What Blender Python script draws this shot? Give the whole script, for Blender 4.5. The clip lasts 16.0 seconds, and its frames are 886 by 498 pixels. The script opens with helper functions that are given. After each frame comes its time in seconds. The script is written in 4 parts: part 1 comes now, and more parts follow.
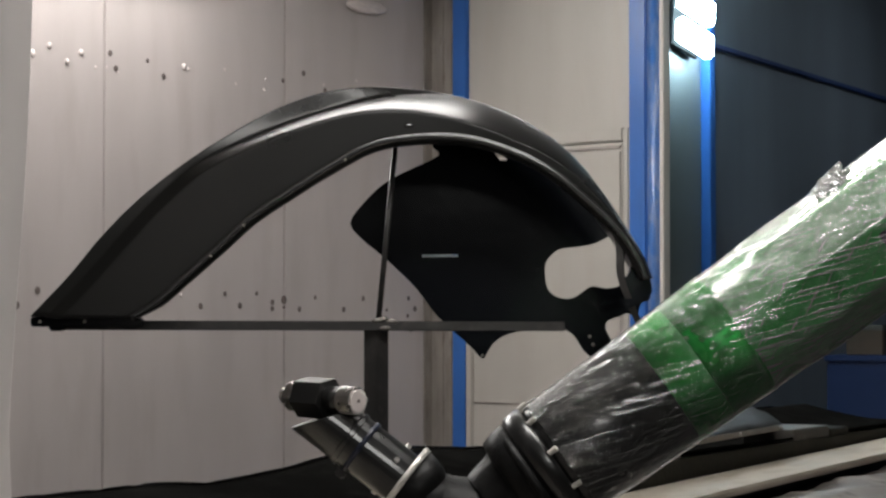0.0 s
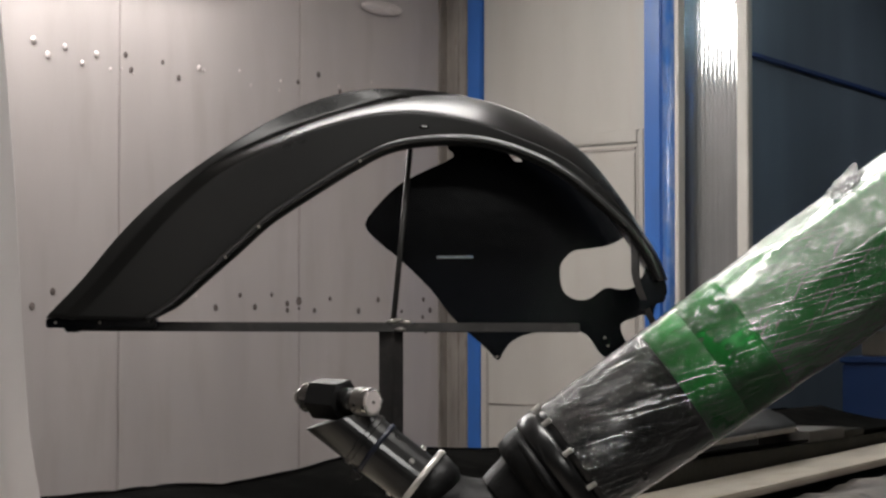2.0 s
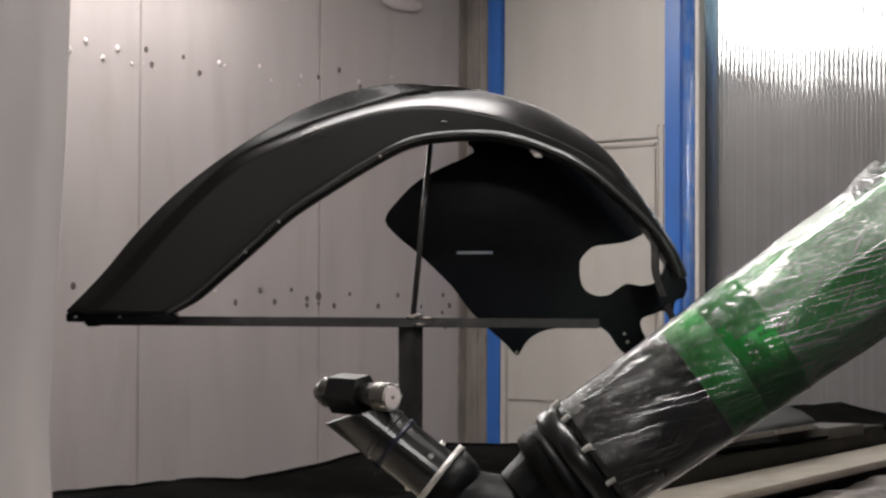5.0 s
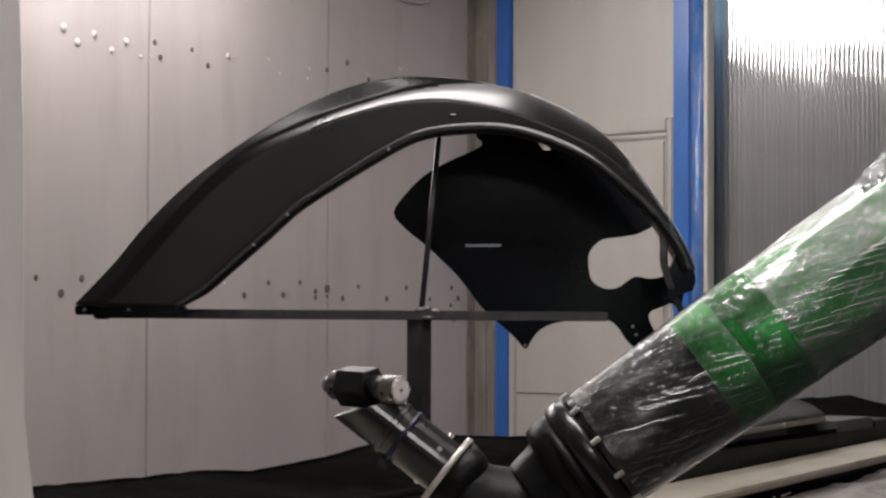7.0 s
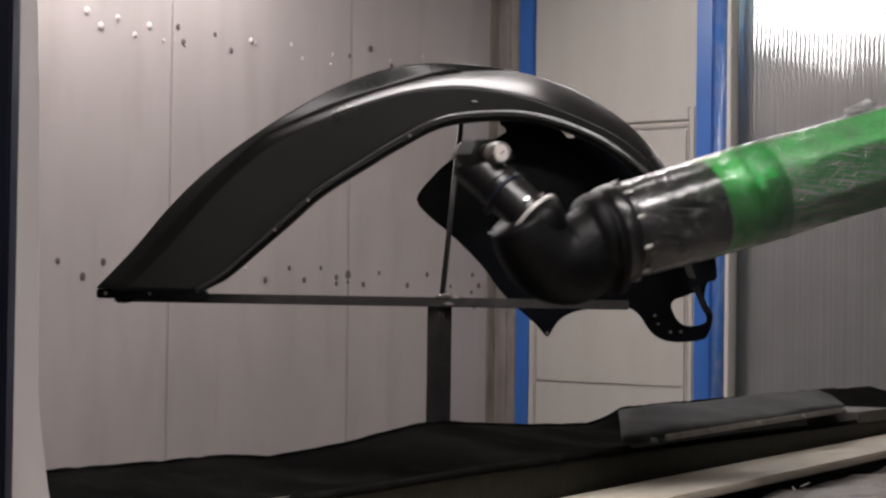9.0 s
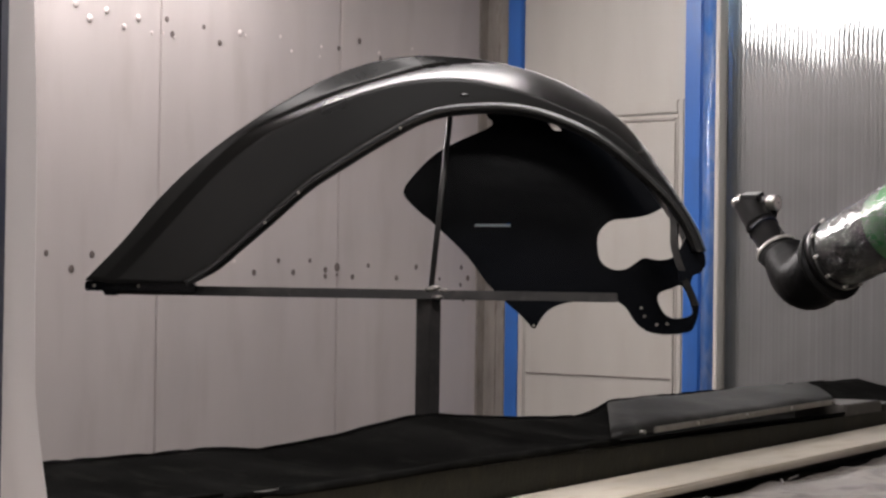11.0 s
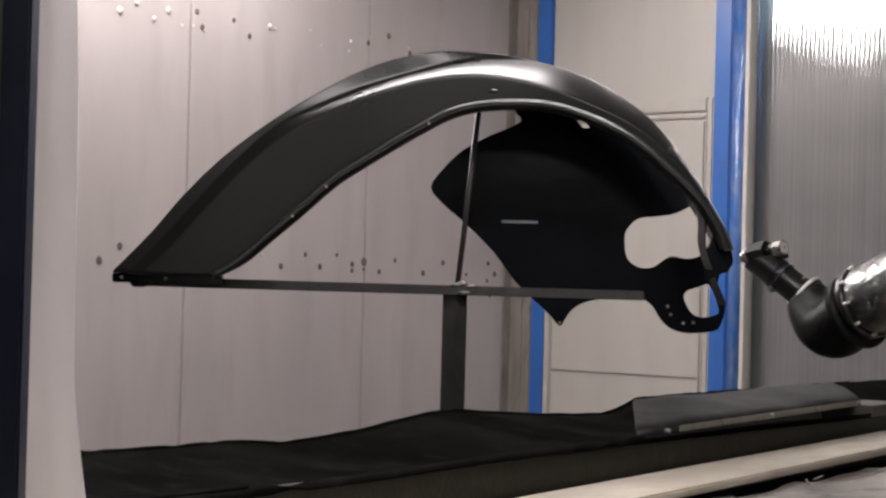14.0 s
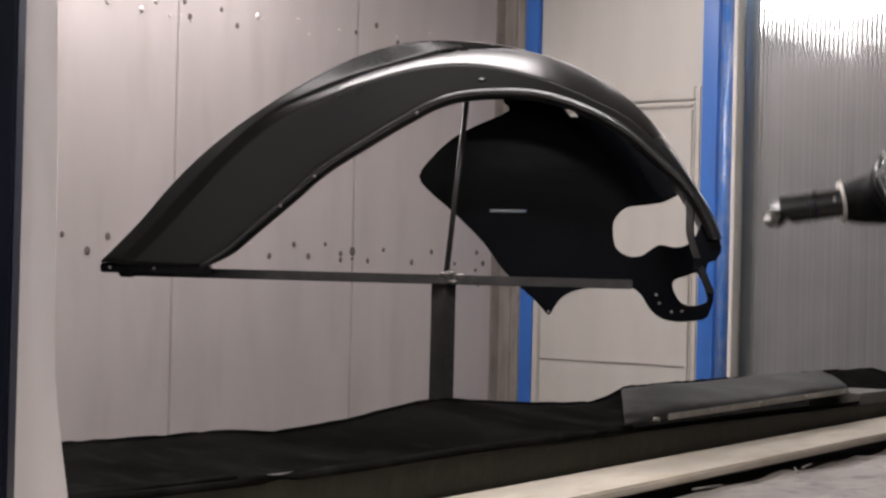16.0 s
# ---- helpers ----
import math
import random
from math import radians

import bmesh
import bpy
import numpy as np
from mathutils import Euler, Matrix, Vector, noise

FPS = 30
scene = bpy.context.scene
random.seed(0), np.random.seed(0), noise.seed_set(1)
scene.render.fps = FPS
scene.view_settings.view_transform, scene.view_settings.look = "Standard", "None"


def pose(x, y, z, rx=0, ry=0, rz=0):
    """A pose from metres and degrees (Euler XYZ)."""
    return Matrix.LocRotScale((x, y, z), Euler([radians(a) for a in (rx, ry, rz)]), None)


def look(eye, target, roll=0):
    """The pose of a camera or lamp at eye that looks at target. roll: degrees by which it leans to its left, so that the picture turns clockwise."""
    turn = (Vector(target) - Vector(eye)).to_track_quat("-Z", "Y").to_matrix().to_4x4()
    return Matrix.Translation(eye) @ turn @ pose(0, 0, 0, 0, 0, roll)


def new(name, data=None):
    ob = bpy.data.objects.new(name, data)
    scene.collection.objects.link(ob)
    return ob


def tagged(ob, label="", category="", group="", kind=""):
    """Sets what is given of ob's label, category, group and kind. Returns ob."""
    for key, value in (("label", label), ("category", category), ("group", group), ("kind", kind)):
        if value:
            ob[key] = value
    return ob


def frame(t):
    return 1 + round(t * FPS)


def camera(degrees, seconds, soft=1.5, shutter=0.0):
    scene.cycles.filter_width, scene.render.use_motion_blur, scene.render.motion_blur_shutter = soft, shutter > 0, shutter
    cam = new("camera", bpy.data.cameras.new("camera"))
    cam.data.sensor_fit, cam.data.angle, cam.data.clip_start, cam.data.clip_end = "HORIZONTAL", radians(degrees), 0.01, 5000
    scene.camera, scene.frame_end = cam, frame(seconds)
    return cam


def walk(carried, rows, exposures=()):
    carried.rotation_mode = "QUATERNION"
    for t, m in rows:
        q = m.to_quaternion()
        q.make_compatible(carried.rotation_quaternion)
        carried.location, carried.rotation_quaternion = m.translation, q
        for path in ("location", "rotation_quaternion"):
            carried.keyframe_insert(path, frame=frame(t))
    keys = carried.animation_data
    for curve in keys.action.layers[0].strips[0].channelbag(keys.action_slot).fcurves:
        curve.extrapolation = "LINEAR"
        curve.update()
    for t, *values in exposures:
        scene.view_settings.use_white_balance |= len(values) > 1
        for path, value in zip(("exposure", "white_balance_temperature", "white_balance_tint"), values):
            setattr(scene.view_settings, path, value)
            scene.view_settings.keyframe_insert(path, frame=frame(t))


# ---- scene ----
cam = camera(23.31, 16.0, soft=2.5, shutter=0.5)
PATH = (
    (0.0, 91.931, 0.002, -1.687),
    (0.5, 91.993, 0.044, -1.575),
    (1.0, 91.981, -0.031, -1.460),
    (1.5, 92.008, 0.260, -1.393),
    (2.0, 91.966, -0.016, -1.289),
    (2.5, 91.953, -0.053, -1.173),
    (3.0, 91.859, -0.150, -1.063),
    (3.5, 91.839, -0.060, -0.978),
    (4.0, 91.877, 0.010, -0.944),
    (4.5, 91.874, -0.150, -0.855),
    (7.0, 91.652, -0.224, -0.541),
    (7.5, 91.653, -0.519, -0.441),
    (8.0, 91.494, -0.611, -0.217),
    (8.5, 91.368, -0.884, -0.013),
    (9.0, 91.298, -0.791, 0.007),
    (11.5, 91.075, -0.808, -0.311),
    (12.0, 91.062, -0.866, -0.148),
    (12.5, 91.100, -1.000, -0.019),
    (13.0, 91.035, -1.097, 0.116),
    (13.5, 91.029, -1.416, 0.246),
    (14.0, 90.973, -1.505, 0.421),
    (14.5, 91.004, -1.625, 0.486),
    (15.0, 90.862, -1.407, 0.482),
    (15.5, 90.762, -1.561, 0.209),
    (16.0, 90.693, -1.351, 0.116),
)
walk(cam, [(t, pose(0, 0, 1.3, a, b, c)) for t, a, b, c in PATH],
     exposures=[(0, 0.10, 6500, 5), (4.5, 0.14, 6500, 8), (8.0, 0.08, 6500, 10), (9.2, 0.05, 6500, 11), (11.5, 0.40, 6500, 11), (14.0, 0.44, 6500, 12), (16.0, 0.46, 6500, 12)])

# ---- world and lights ----
world = bpy.data.worlds.new("world")
scene.world = world
world.use_nodes = True
world.node_tree.nodes["Background"].inputs[0].default_value = (0.8, 0.85, 1.0, 1)
world.node_tree.nodes["Background"].inputs[1].default_value = 0.02


def area_lamp(name, where, target, sx, sy, watts, colour):
    data = bpy.data.lights.new(name, "AREA")
    data.shape, data.size, data.size_y, data.energy, data.color = "RECTANGLE", sx, sy, watts, colour
    ob = new(name, data)
    ob.matrix_world = look(where, target)
    return ob


WARM = (1.0, 0.93, 0.92)
area_lamp("wall_lamp_light", (0, 0, 0), (0, 0, -1), 0.3, 2.0, 28, WARM).matrix_world = (
    Matrix.Translation((-1.39, 8.04, 3.0)) @ pose(0, 0, 0, 0, 0, 45) @ pose(0, 0, 0, -14, 0, 0) @ pose(0, 0, 0, 0, 0, 90))
area_lamp("booth_lamp_light", (-0.15, 5.95, 3.12), (-0.15, 5.96, 0), 1.4, 0.2, 22, WARM)
area_lamp("door_lamp_light", (0.75, 7.9, 3.12), (0.75, 7.91, 0), 0.9, 0.3, 5, WARM)
area_lamp("front_lamp_light", (0.3, 2.95, 3.10), (0.42, 2.0, 0), 1.7, 0.8, 56, WARM)
# unseen fill from behind the camera, added to brighten the arm's front
area_lamp("hall_fill_lamp", (0.7, -0.8, 2.95), (0.7, 2.4, 0.3), 1.2, 0.3, 24, (1.0, 0.96, 0.94))

# ---- materials ----


def nodes_of(name):
    m = bpy.data.materials.new(name)
    m.use_nodes = True
    return m, m.node_tree, m.node_tree.nodes["Principled BSDF"]


def surface(name, base, rough=0.5, metal=0.0, vary=0.12, scale=6.0, grain=90.0, bump=0.1, stretch=(1, 1, 1), dirt=None,
            dirt_amount=0.4, coat=0.0, spread=0.15, gloss=0.5):
    """Paint, metal or rubber with cloudy tone, fine grain, stains and relief."""
    m, tree, b = nodes_of(name)
    n, link = tree.nodes, tree.links.new
    co = n.new("ShaderNodeTexCoord")
    mp = n.new("ShaderNodeMapping")
    mp.inputs["Scale"].default_value = stretch
    link(co.outputs["Object"], mp.inputs[0])
    big, fine = n.new("ShaderNodeTexNoise"), n.new("ShaderNodeTexNoise")
    big.inputs["Scale"].default_value, big.inputs["Detail"].default_value = scale, 6
    fine.inputs["Scale"].default_value, fine.inputs["Detail"].default_value = grain, 4
    link(mp.outputs[0], big.inputs[0])
    link(mp.outputs[0], fine.inputs[0])
    ramp = n.new("ShaderNodeValToRGB")
    lo = [c * (1 - vary) for c in base]
    hi = [min(1, c * (1 + vary)) for c in base]
    ramp.color_ramp.elements[0].position, ramp.color_ramp.elements[0].color = 0.3, (*lo, 1)
    ramp.color_ramp.elements[1].position, ramp.color_ramp.elements[1].color = 0.7, (*hi, 1)
    link(big.outputs[0], ramp.inputs[0])
    out = ramp.outputs[0]
    if dirt:
        st = n.new("ShaderNodeTexNoise")
        st.inputs["Scale"].default_value, st.inputs["Detail"].default_value = scale * 2.3, 8
        link(mp.outputs[0], st.inputs[0])
        cut = n.new("ShaderNodeMapRange")
        cut.inputs[1].default_value, cut.inputs[2].default_value, cut.inputs[4].default_value = 0.52, 0.72, dirt_amount
        link(st.outputs[0], cut.inputs[0])
        mix = n.new("ShaderNodeMix")
        mix.data_type = "RGBA"
        link(cut.outputs[0], mix.inputs[0])
        link(out, mix.inputs[6])
        mix.inputs[7].default_value = (*dirt, 1)
        out = mix.outputs[2]
    link(out, b.inputs["Base Color"])
    rr = n.new("ShaderNodeMapRange")
    rr.inputs[3].default_value, rr.inputs[4].default_value = max(0.02, rough - spread), min(1, rough + spread)
    link(big.outputs[0], rr.inputs[0])
    link(rr.outputs[0], b.inputs["Roughness"])
    b.inputs["Metallic"].default_value = metal
    b.inputs["Coat Weight"].default_value = coat
    b.inputs["Specular IOR Level"].default_value = gloss
    if bump:
        bm = n.new("ShaderNodeBump")
        bm.inputs["Strength"].default_value, bm.inputs["Distance"].default_value = bump, 0.004
        link(fine.outputs[0], bm.inputs["Height"])
        link(bm.outputs[0], b.inputs["Normal"])
    return m


def glowing(name, colour, strength):
    m, tree, b = nodes_of(name)
    b.inputs["Base Color"].default_value = (0.9, 0.9, 0.9, 1)
    b.inputs["Emission Color"].default_value = (*colour, 1)
    b.inputs["Emission Strength"].default_value = strength
    return m


def film_wrap(name, colour, rough=0.28, folds=(9, 28, 60), depth=1.0):
    """Surface under crinkled clear stretch film: coloured base, sharp wrinkled coat."""
    m, tree, b = nodes_of(name)
    n, link = tree.nodes, tree.links.new
    co = n.new("ShaderNodeTexCoord")
    mp = n.new("ShaderNodeMapping")
    mp.inputs["Rotation"].default_value = (0.0, 0.55, 0.3)
    mp.inputs["Scale"].default_value = folds
    link(co.outputs["Object"], mp.inputs[0])
    wr, soft = n.new("ShaderNodeTexNoise"), n.new("ShaderNodeTexNoise")
    wr.inputs["Scale"].default_value, wr.inputs["Detail"].default_value, wr.inputs["Distortion"].default_value = 2.2, 5, 0.6
    soft.inputs["Scale"].default_value, soft.inputs["Detail"].default_value = 14, 4
    link(mp.outputs[0], wr.inputs[0])
    link(co.outputs["Object"], soft.inputs[0])
    ramp = n.new("ShaderNodeValToRGB")
    ramp.color_ramp.elements[0].position, ramp.color_ramp.elements[0].color = 0.40, (*colour, 1)
    pale = [0.62 * c + 0.2 for c in colour]
    ramp.color_ramp.elements[1].position, ramp.color_ramp.elements[1].color = 0.78, (*pale, 1)
    link(wr.outputs[0], ramp.inputs[0])
    link(ramp.outputs[0], b.inputs["Base Color"])
    b.inputs["Roughness"].default_value = rough
    b.inputs["Coat Weight"].default_value, b.inputs["Coat Roughness"].default_value = 1.0, 0.12
    b1, b2 = n.new("ShaderNodeBump"), n.new("ShaderNodeBump")
    b1.inputs["Strength"].default_value, b1.inputs["Distance"].default_value = 0.8 * depth, 0.006
    b2.inputs["Strength"].default_value, b2.inputs["Distance"].default_value = 0.5 * depth, 0.01
    link(wr.outputs[0], b1.inputs["Height"])
    link(soft.outputs[0], b2.inputs["Height"])
    link(b1.outputs[0], b2.inputs["Normal"])
    link(b2.outputs[0], b.inputs["Normal"])
    link(b2.outputs[0], b.inputs["Coat Normal"])
    return m


def polycarbonate(name):
    """Ribbed translucent twin-wall sheet."""
    m, tree, b = nodes_of(name)
    n, link = tree.nodes, tree.links.new
    co = n.new("ShaderNodeTexCoord")
    spot = n.new("ShaderNodeTexNoise")
    spot.inputs["Scale"].default_value, spot.inputs["Detail"].default_value = 5, 6
    link(co.outputs["Object"], spot.inputs[0])
    ramp = n.new("ShaderNodeValToRGB")
    ramp.color_ramp.elements[0].color, ramp.color_ramp.elements[1].color = (0.105, 0.108, 0.109, 1), (0.265, 0.27, 0.272, 1)
    webs, mp, tone = n.new("ShaderNodeTexNoise"), n.new("ShaderNodeMapping"), n.new("ShaderNodeMath")
    mp.inputs["Scale"].default_value = (95, 1, 0.35)
    link(co.outputs["Object"], mp.inputs[0])
    webs.inputs["Scale"].default_value, webs.inputs["Detail"].default_value = 1.0, 3
    link(mp.outputs[0], webs.inputs[0])
    tone.operation = "MULTIPLY_ADD"
    tone.inputs[1].default_value = 1.1
    link(webs.outputs[0], tone.inputs[0])
    shade = n.new("ShaderNodeMath")
    shade.operation = "MULTIPLY_ADD"
    shade.inputs[1].default_value, shade.inputs[2].default_value = 0.6, -0.35
    link(spot.outputs[0], shade.inputs[0])
    link(shade.outputs[0], tone.inputs[2])
    link(tone.outputs[0], ramp.inputs[0])
    link(ramp.outputs[0], b.inputs["Base Color"])
    b.inputs["Roughness"].default_value = 0.12
    b.inputs["Specular IOR Level"].default_value = 1.0
    b.inputs["Coat Weight"].default_value, b.inputs["Coat Roughness"].default_value = 0.6, 0.08
    tr = n.new("ShaderNodeBsdfTranslucent")
    tr.inputs[0].default_value = (0.75, 0.78, 0.78, 1)
    mix = n.new("ShaderNodeMixShader")
    mix.inputs[0].default_value = 0.16
    link(b.outputs[0], mix.inputs[1])
    link(tr.outputs[0], mix.inputs[2])
    gl, sheen = n.new("ShaderNodeBsdfGlossy"), n.new("ShaderNodeMixShader")
    gl.inputs["Roughness"].default_value = 0.06
    sheen.inputs[0].default_value = 0.22
    link(mix.outputs[0], sheen.inputs[1])
    link(gl.outputs[0], sheen.inputs[2])
    link(sheen.outputs[0], n["Material Output"].inputs[0])
    bm = n.new("ShaderNodeBump")
    bm.inputs["Strength"].default_value, bm.inputs["Distance"].default_value = 0.10, 0.004
    link(spot.outputs[0], bm.inputs["Height"])
    link(bm.outputs[0], b.inputs["Normal"])
    return m


M_WALL = surface("booth_panel_paint", (0.60, 0.55, 0.535), 0.38, 0, 0.06, 1.2, 60, 0.06, (3, 3, 0.6), (0.42, 0.37, 0.34), 0.25)
M_DOOR = surface("door_paint", (0.51, 0.485, 0.445), 0.45, 0, 0.05, 1.5, 60, 0.06, (3, 3, 0.8), (0.45, 0.40, 0.35), 0.25)
M_STEEL = surface("galvanised_steel", (0.36, 0.33, 0.30), 0.5, 0.5, 0.2, 8, 80, 0.15, (2, 2, 0.6), (0.22, 0.18, 0.15), 0.5)
M_BLUE = surface("blue_paint", (0.035, 0.15, 0.50), 0.35, 0, 0.12, 5, 50, 0.1, (1, 1, 0.4), (0.05, 0.10, 0.25), 0.3)
M_BLUEFILM = film_wrap("blue_paint_under_film", (0.045, 0.17, 0.52), 0.3, (9, 9, 4.5), 1.1)
M_WHITE = surface("white_frame_paint", (0.66, 0.63, 0.58), 0.5, 0, 0.06, 5, 60, 0.08)
M_POLY = polycarbonate("ribbed_polycarbonate")
# near-black base stands for an unlit hall in the fender's reflections
M_HALL = surface("dim_hall_wall", (0.075, 0.075, 0.08), 0.6, 0, 0.2, 1.0, 30, 0.1, (2, 2, 0.4))
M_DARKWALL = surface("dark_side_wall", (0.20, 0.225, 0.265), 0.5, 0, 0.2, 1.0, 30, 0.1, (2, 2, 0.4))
M_FENDER = surface("black_satin_primer", (0.0105, 0.0105, 0.0098), 0.28, 0, 0.12, 5, 160, 0.03, spread=0.03, gloss=0.55)
M_FENDER_IN = surface("black_wet_paint", (0.005, 0.006, 0.0085), 0.17, 0, 0.15, 4, 5, 0.5, spread=0.05, gloss=0.3)
M_LIP = surface("wet_black_lip", (0.02, 0.02, 0.02), 0.2, 0, 0.1, 9, 120, 0.03, spread=0.05, coat=1.0, gloss=0.9)
M_STAND = surface("painted_stand_steel", (0.045, 0.043, 0.042), 0.45, 0.3, 0.25, 12, 90, 0.15, (1, 1, 1), (0.10, 0.09, 0.085), 0.5)
M_WELD = surface("bare_weld_metal", (0.30, 0.28, 0.26), 0.4, 0.8, 0.3, 40, 160, 0.6)
M_RUBBER = surface("black_rubber_sheet", (0.0085, 0.0084, 0.008), 0.8, 0, 0.3, 5, 70, 0.6, (1, 1, 1), (0.019, 0.0188, 0.017), 0.6, gloss=0.0)
M_BLACKRUBBER = surface("torn_rubber_edge", (0.004, 0.004, 0.004), 0.9, gloss=0.05)
M_GUARD = surface("dull_guard_sheet", (0.015, 0.0147, 0.014), 0.6, 0, 0.25, 6, 60, 0.3, (1, 1, 1), (0.045, 0.043, 0.039), 0.5, gloss=0.2)
M_BEAM = surface("oversprayed_dark_steel", (0.019, 0.0185, 0.013), 0.5, 0.1, 0.35, 7, 70, 0.25, (1, 1, 1), (0.042, 0.036, 0.022), 0.5, gloss=0.15)
M_STRIP = surface("bare_metal_strip", (0.36, 0.34, 0.30), 0.4, 0.7, 0.2, 15, 90, 0.2, (1, 1, 1), (0.12, 0.11, 0.09), 0.6)
M_BOARD = surface("dirty_white_board", (0.50, 0.455, 0.38), 0.6, 0, 0.16, 4, 40, 0.3, (2.0, 0.8, 1), (0.34, 0.27, 0.17), 0.5)
M_SPLASH = surface("paint_splashed_sheet", (0.26, 0.235, 0.215), 0.45, 0.1, 0.35, 7, 60, 0.4, (1, 1, 1), (0.04, 0.036, 0.03), 0.8)
M_PLASTIC = surface("white_plastic_sheet", (0.74, 0.71, 0.70), 0.45, 0, 0.04, 3, 40, 0.15)


def let_through(m, colour, share):
    """Lets part of the light pass through a thin sheet."""
    n, link = m.node_tree.nodes, m.node_tree.links.new
    tr, mix = n.new("ShaderNodeBsdfTranslucent"), n.new("ShaderNodeMixShader")
    tr.inputs[0].default_value = (*colour, 1)
    mix.inputs[0].default_value = share
    link(n["Principled BSDF"].outputs[0], mix.inputs[1])
    link(tr.outputs[0], mix.inputs[2])
    link(mix.outputs[0], n["Material Output"].inputs[0])


let_through(M_PLASTIC, (0.92, 0.89, 0.88), 0.55)
M_FRAME = surface("dark_blue_frame", (0.008, 0.012, 0.03), 0.4, 0, 0.2, 6, 60, 0.1)
M_GREYSTRIP = surface("grey_seal", (0.10, 0.10, 0.09), 0.6, 0, 0.2, 6, 60, 0.1)
M_BLACK = surface("black_gloss_casing", (0.010, 0.010, 0.010), 0.30, 0, 0.2, 9, 120, 0.08, spread=0.1, coat=0.2)
M_ELBOW = surface("black_taped_wrist", (0.006, 0.006, 0.006), 0.45, 0, 0.3, 14, 60, 0.5, spread=0.14, gloss=0.14)
M_GREEN = surface("green_tape", (0.028, 0.33, 0.06), 0.42, 0, 0.12, 10, 90, 0.2)
M_GREENARM = surface("green_arm_paint", (0.055, 0.52, 0.10), 0.3, 0, 0.12, 8, 90, 0.05)
M_MARK = surface("dark_lettering", (0.035, 0.03, 0.045), 0.4)


def clear_film(name, clear, milky, sheen, gloss):
    """Thin clear film: mostly see-through, with sharp glints and milky folds."""
    m, tree, b = nodes_of(name)
    n, link = tree.nodes, tree.links.new
    co, xyz = n.new("ShaderNodeTexCoord"), n.new("ShaderNodeSeparateXYZ")
    link(co.outputs["Object"], xyz.inputs[0])

    def calc(op, p, q):
        node = n.new("ShaderNodeMath")
        node.operation = op
        for slot, v in zip(node.inputs, (p, q)):
            if isinstance(v, (int, float)):
                slot.default_value = v
            else:
                link(v, slot)
        return node.outputs[0]

    # coordinates unrolled round the arm: length and girth in metres
    girth = calc("MULTIPLY", calc("ARCTAN2", xyz.outputs[2], calc("MULTIPLY", xyz.outputs[1], -1.0)), 0.11)

    def streaks(angle, along, across, lo, hi):
        c, sn = math.cos(math.radians(angle)), math.sin(math.radians(angle))
        p = calc("ADD", calc("MULTIPLY", xyz.outputs[0], c * along), calc("MULTIPLY", girth, sn * along))
        q = calc("ADD", calc("MULTIPLY", xyz.outputs[0], -sn * across), calc("MULTIPLY", girth, c * across))
        cm, tex, cut = n.new("ShaderNodeCombineXYZ"), n.new("ShaderNodeTexNoise"), n.new("ShaderNodeMapRange")
        link(p, cm.inputs[0])
        link(q, cm.inputs[1])
        cm.inputs[2].default_value = angle
        tex.inputs["Scale"].default_value, tex.inputs["Detail"].default_value, tex.inputs["Distortion"].default_value = 1.0, 2, 0.1
        link(cm.outputs[0], tex.inputs[0])
        cut.interpolation_type = "SMOOTHSTEP"
        cut.inputs[1].default_value, cut.inputs[2].default_value = lo, hi
        link(tex.outputs[0], cut.inputs[0])
        return cut.outputs[0]

    wrinkle = calc("MAXIMUM", streaks(-22, 8, 260, 0.54, 0.65), calc("MULTIPLY", streaks(32, 14, 220, 0.58, 0.69), 0.9))
    wrinkle = calc("ADD", wrinkle, calc("MULTIPLY", streaks(-60, 14, 26, 0.3, 0.7), 0.5))
    b.inputs["Base Color"].default_value = (0.80, 0.82, 0.80, 1)
    b.inputs["Roughness"].default_value = 0.14
    b.inputs["Specular IOR Level"].default_value = 0.9
    bm = n.new("ShaderNodeBump")
    bm.inputs["Strength"].default_value, bm.inputs["Distance"].default_value = 1.0, 0.0011
    link(wrinkle, bm.inputs["Height"])
    link(bm.outputs[0], b.inputs["Normal"])
    gl, tr, mix, add = n.new("ShaderNodeBsdfGlossy"), n.new("ShaderNodeBsdfTransparent"), n.new("ShaderNodeMixShader"), n.new("ShaderNodeMixShader")
    gl.inputs["Roughness"].default_value = 0.10
    link(bm.outputs[0], gl.inputs["Normal"])
    lw = n.new("ShaderNodeFresnel")
    lw.inputs[0].default_value = 1.5
    link(bm.outputs[0], lw.inputs["Normal"])
    k = n.new("ShaderNodeMapRange")
    k.inputs[1].default_value, k.inputs[2].default_value, k.inputs[3].default_value, k.inputs[4].default_value = 0.3, 1.3, clear, milky
    link(wrinkle, k.inputs[0])
    link(k.outputs[0], mix.inputs[0])
    link(tr.outputs[0], mix.inputs[1])
    link(b.outputs[0], mix.inputs[2])
    boost = n.new("ShaderNodeMath")
    boost.operation = "MULTIPLY"
    boost.use_clamp = True
    boost.inputs[1].default_value = gloss
    link(lw.outputs[0], boost.inputs[0])
    link(boost.outputs[0], add.inputs[0])
    link(mix.outputs[0], add.inputs[1])
    link(gl.outputs[0], add.inputs[2])
    broad, both = n.new("ShaderNodeBsdfGlossy"), n.new("ShaderNodeMixShader")
    broad.inputs["Roughness"].default_value = 0.36
    both.inputs[0].default_value = sheen
    link(bm.outputs[0], broad.inputs["Normal"])
    link(add.outputs[0], both.inputs[1])
    link(broad.outputs[0], both.inputs[2])
    link(both.outputs[0], n["Material Output"].inputs[0])
    return m


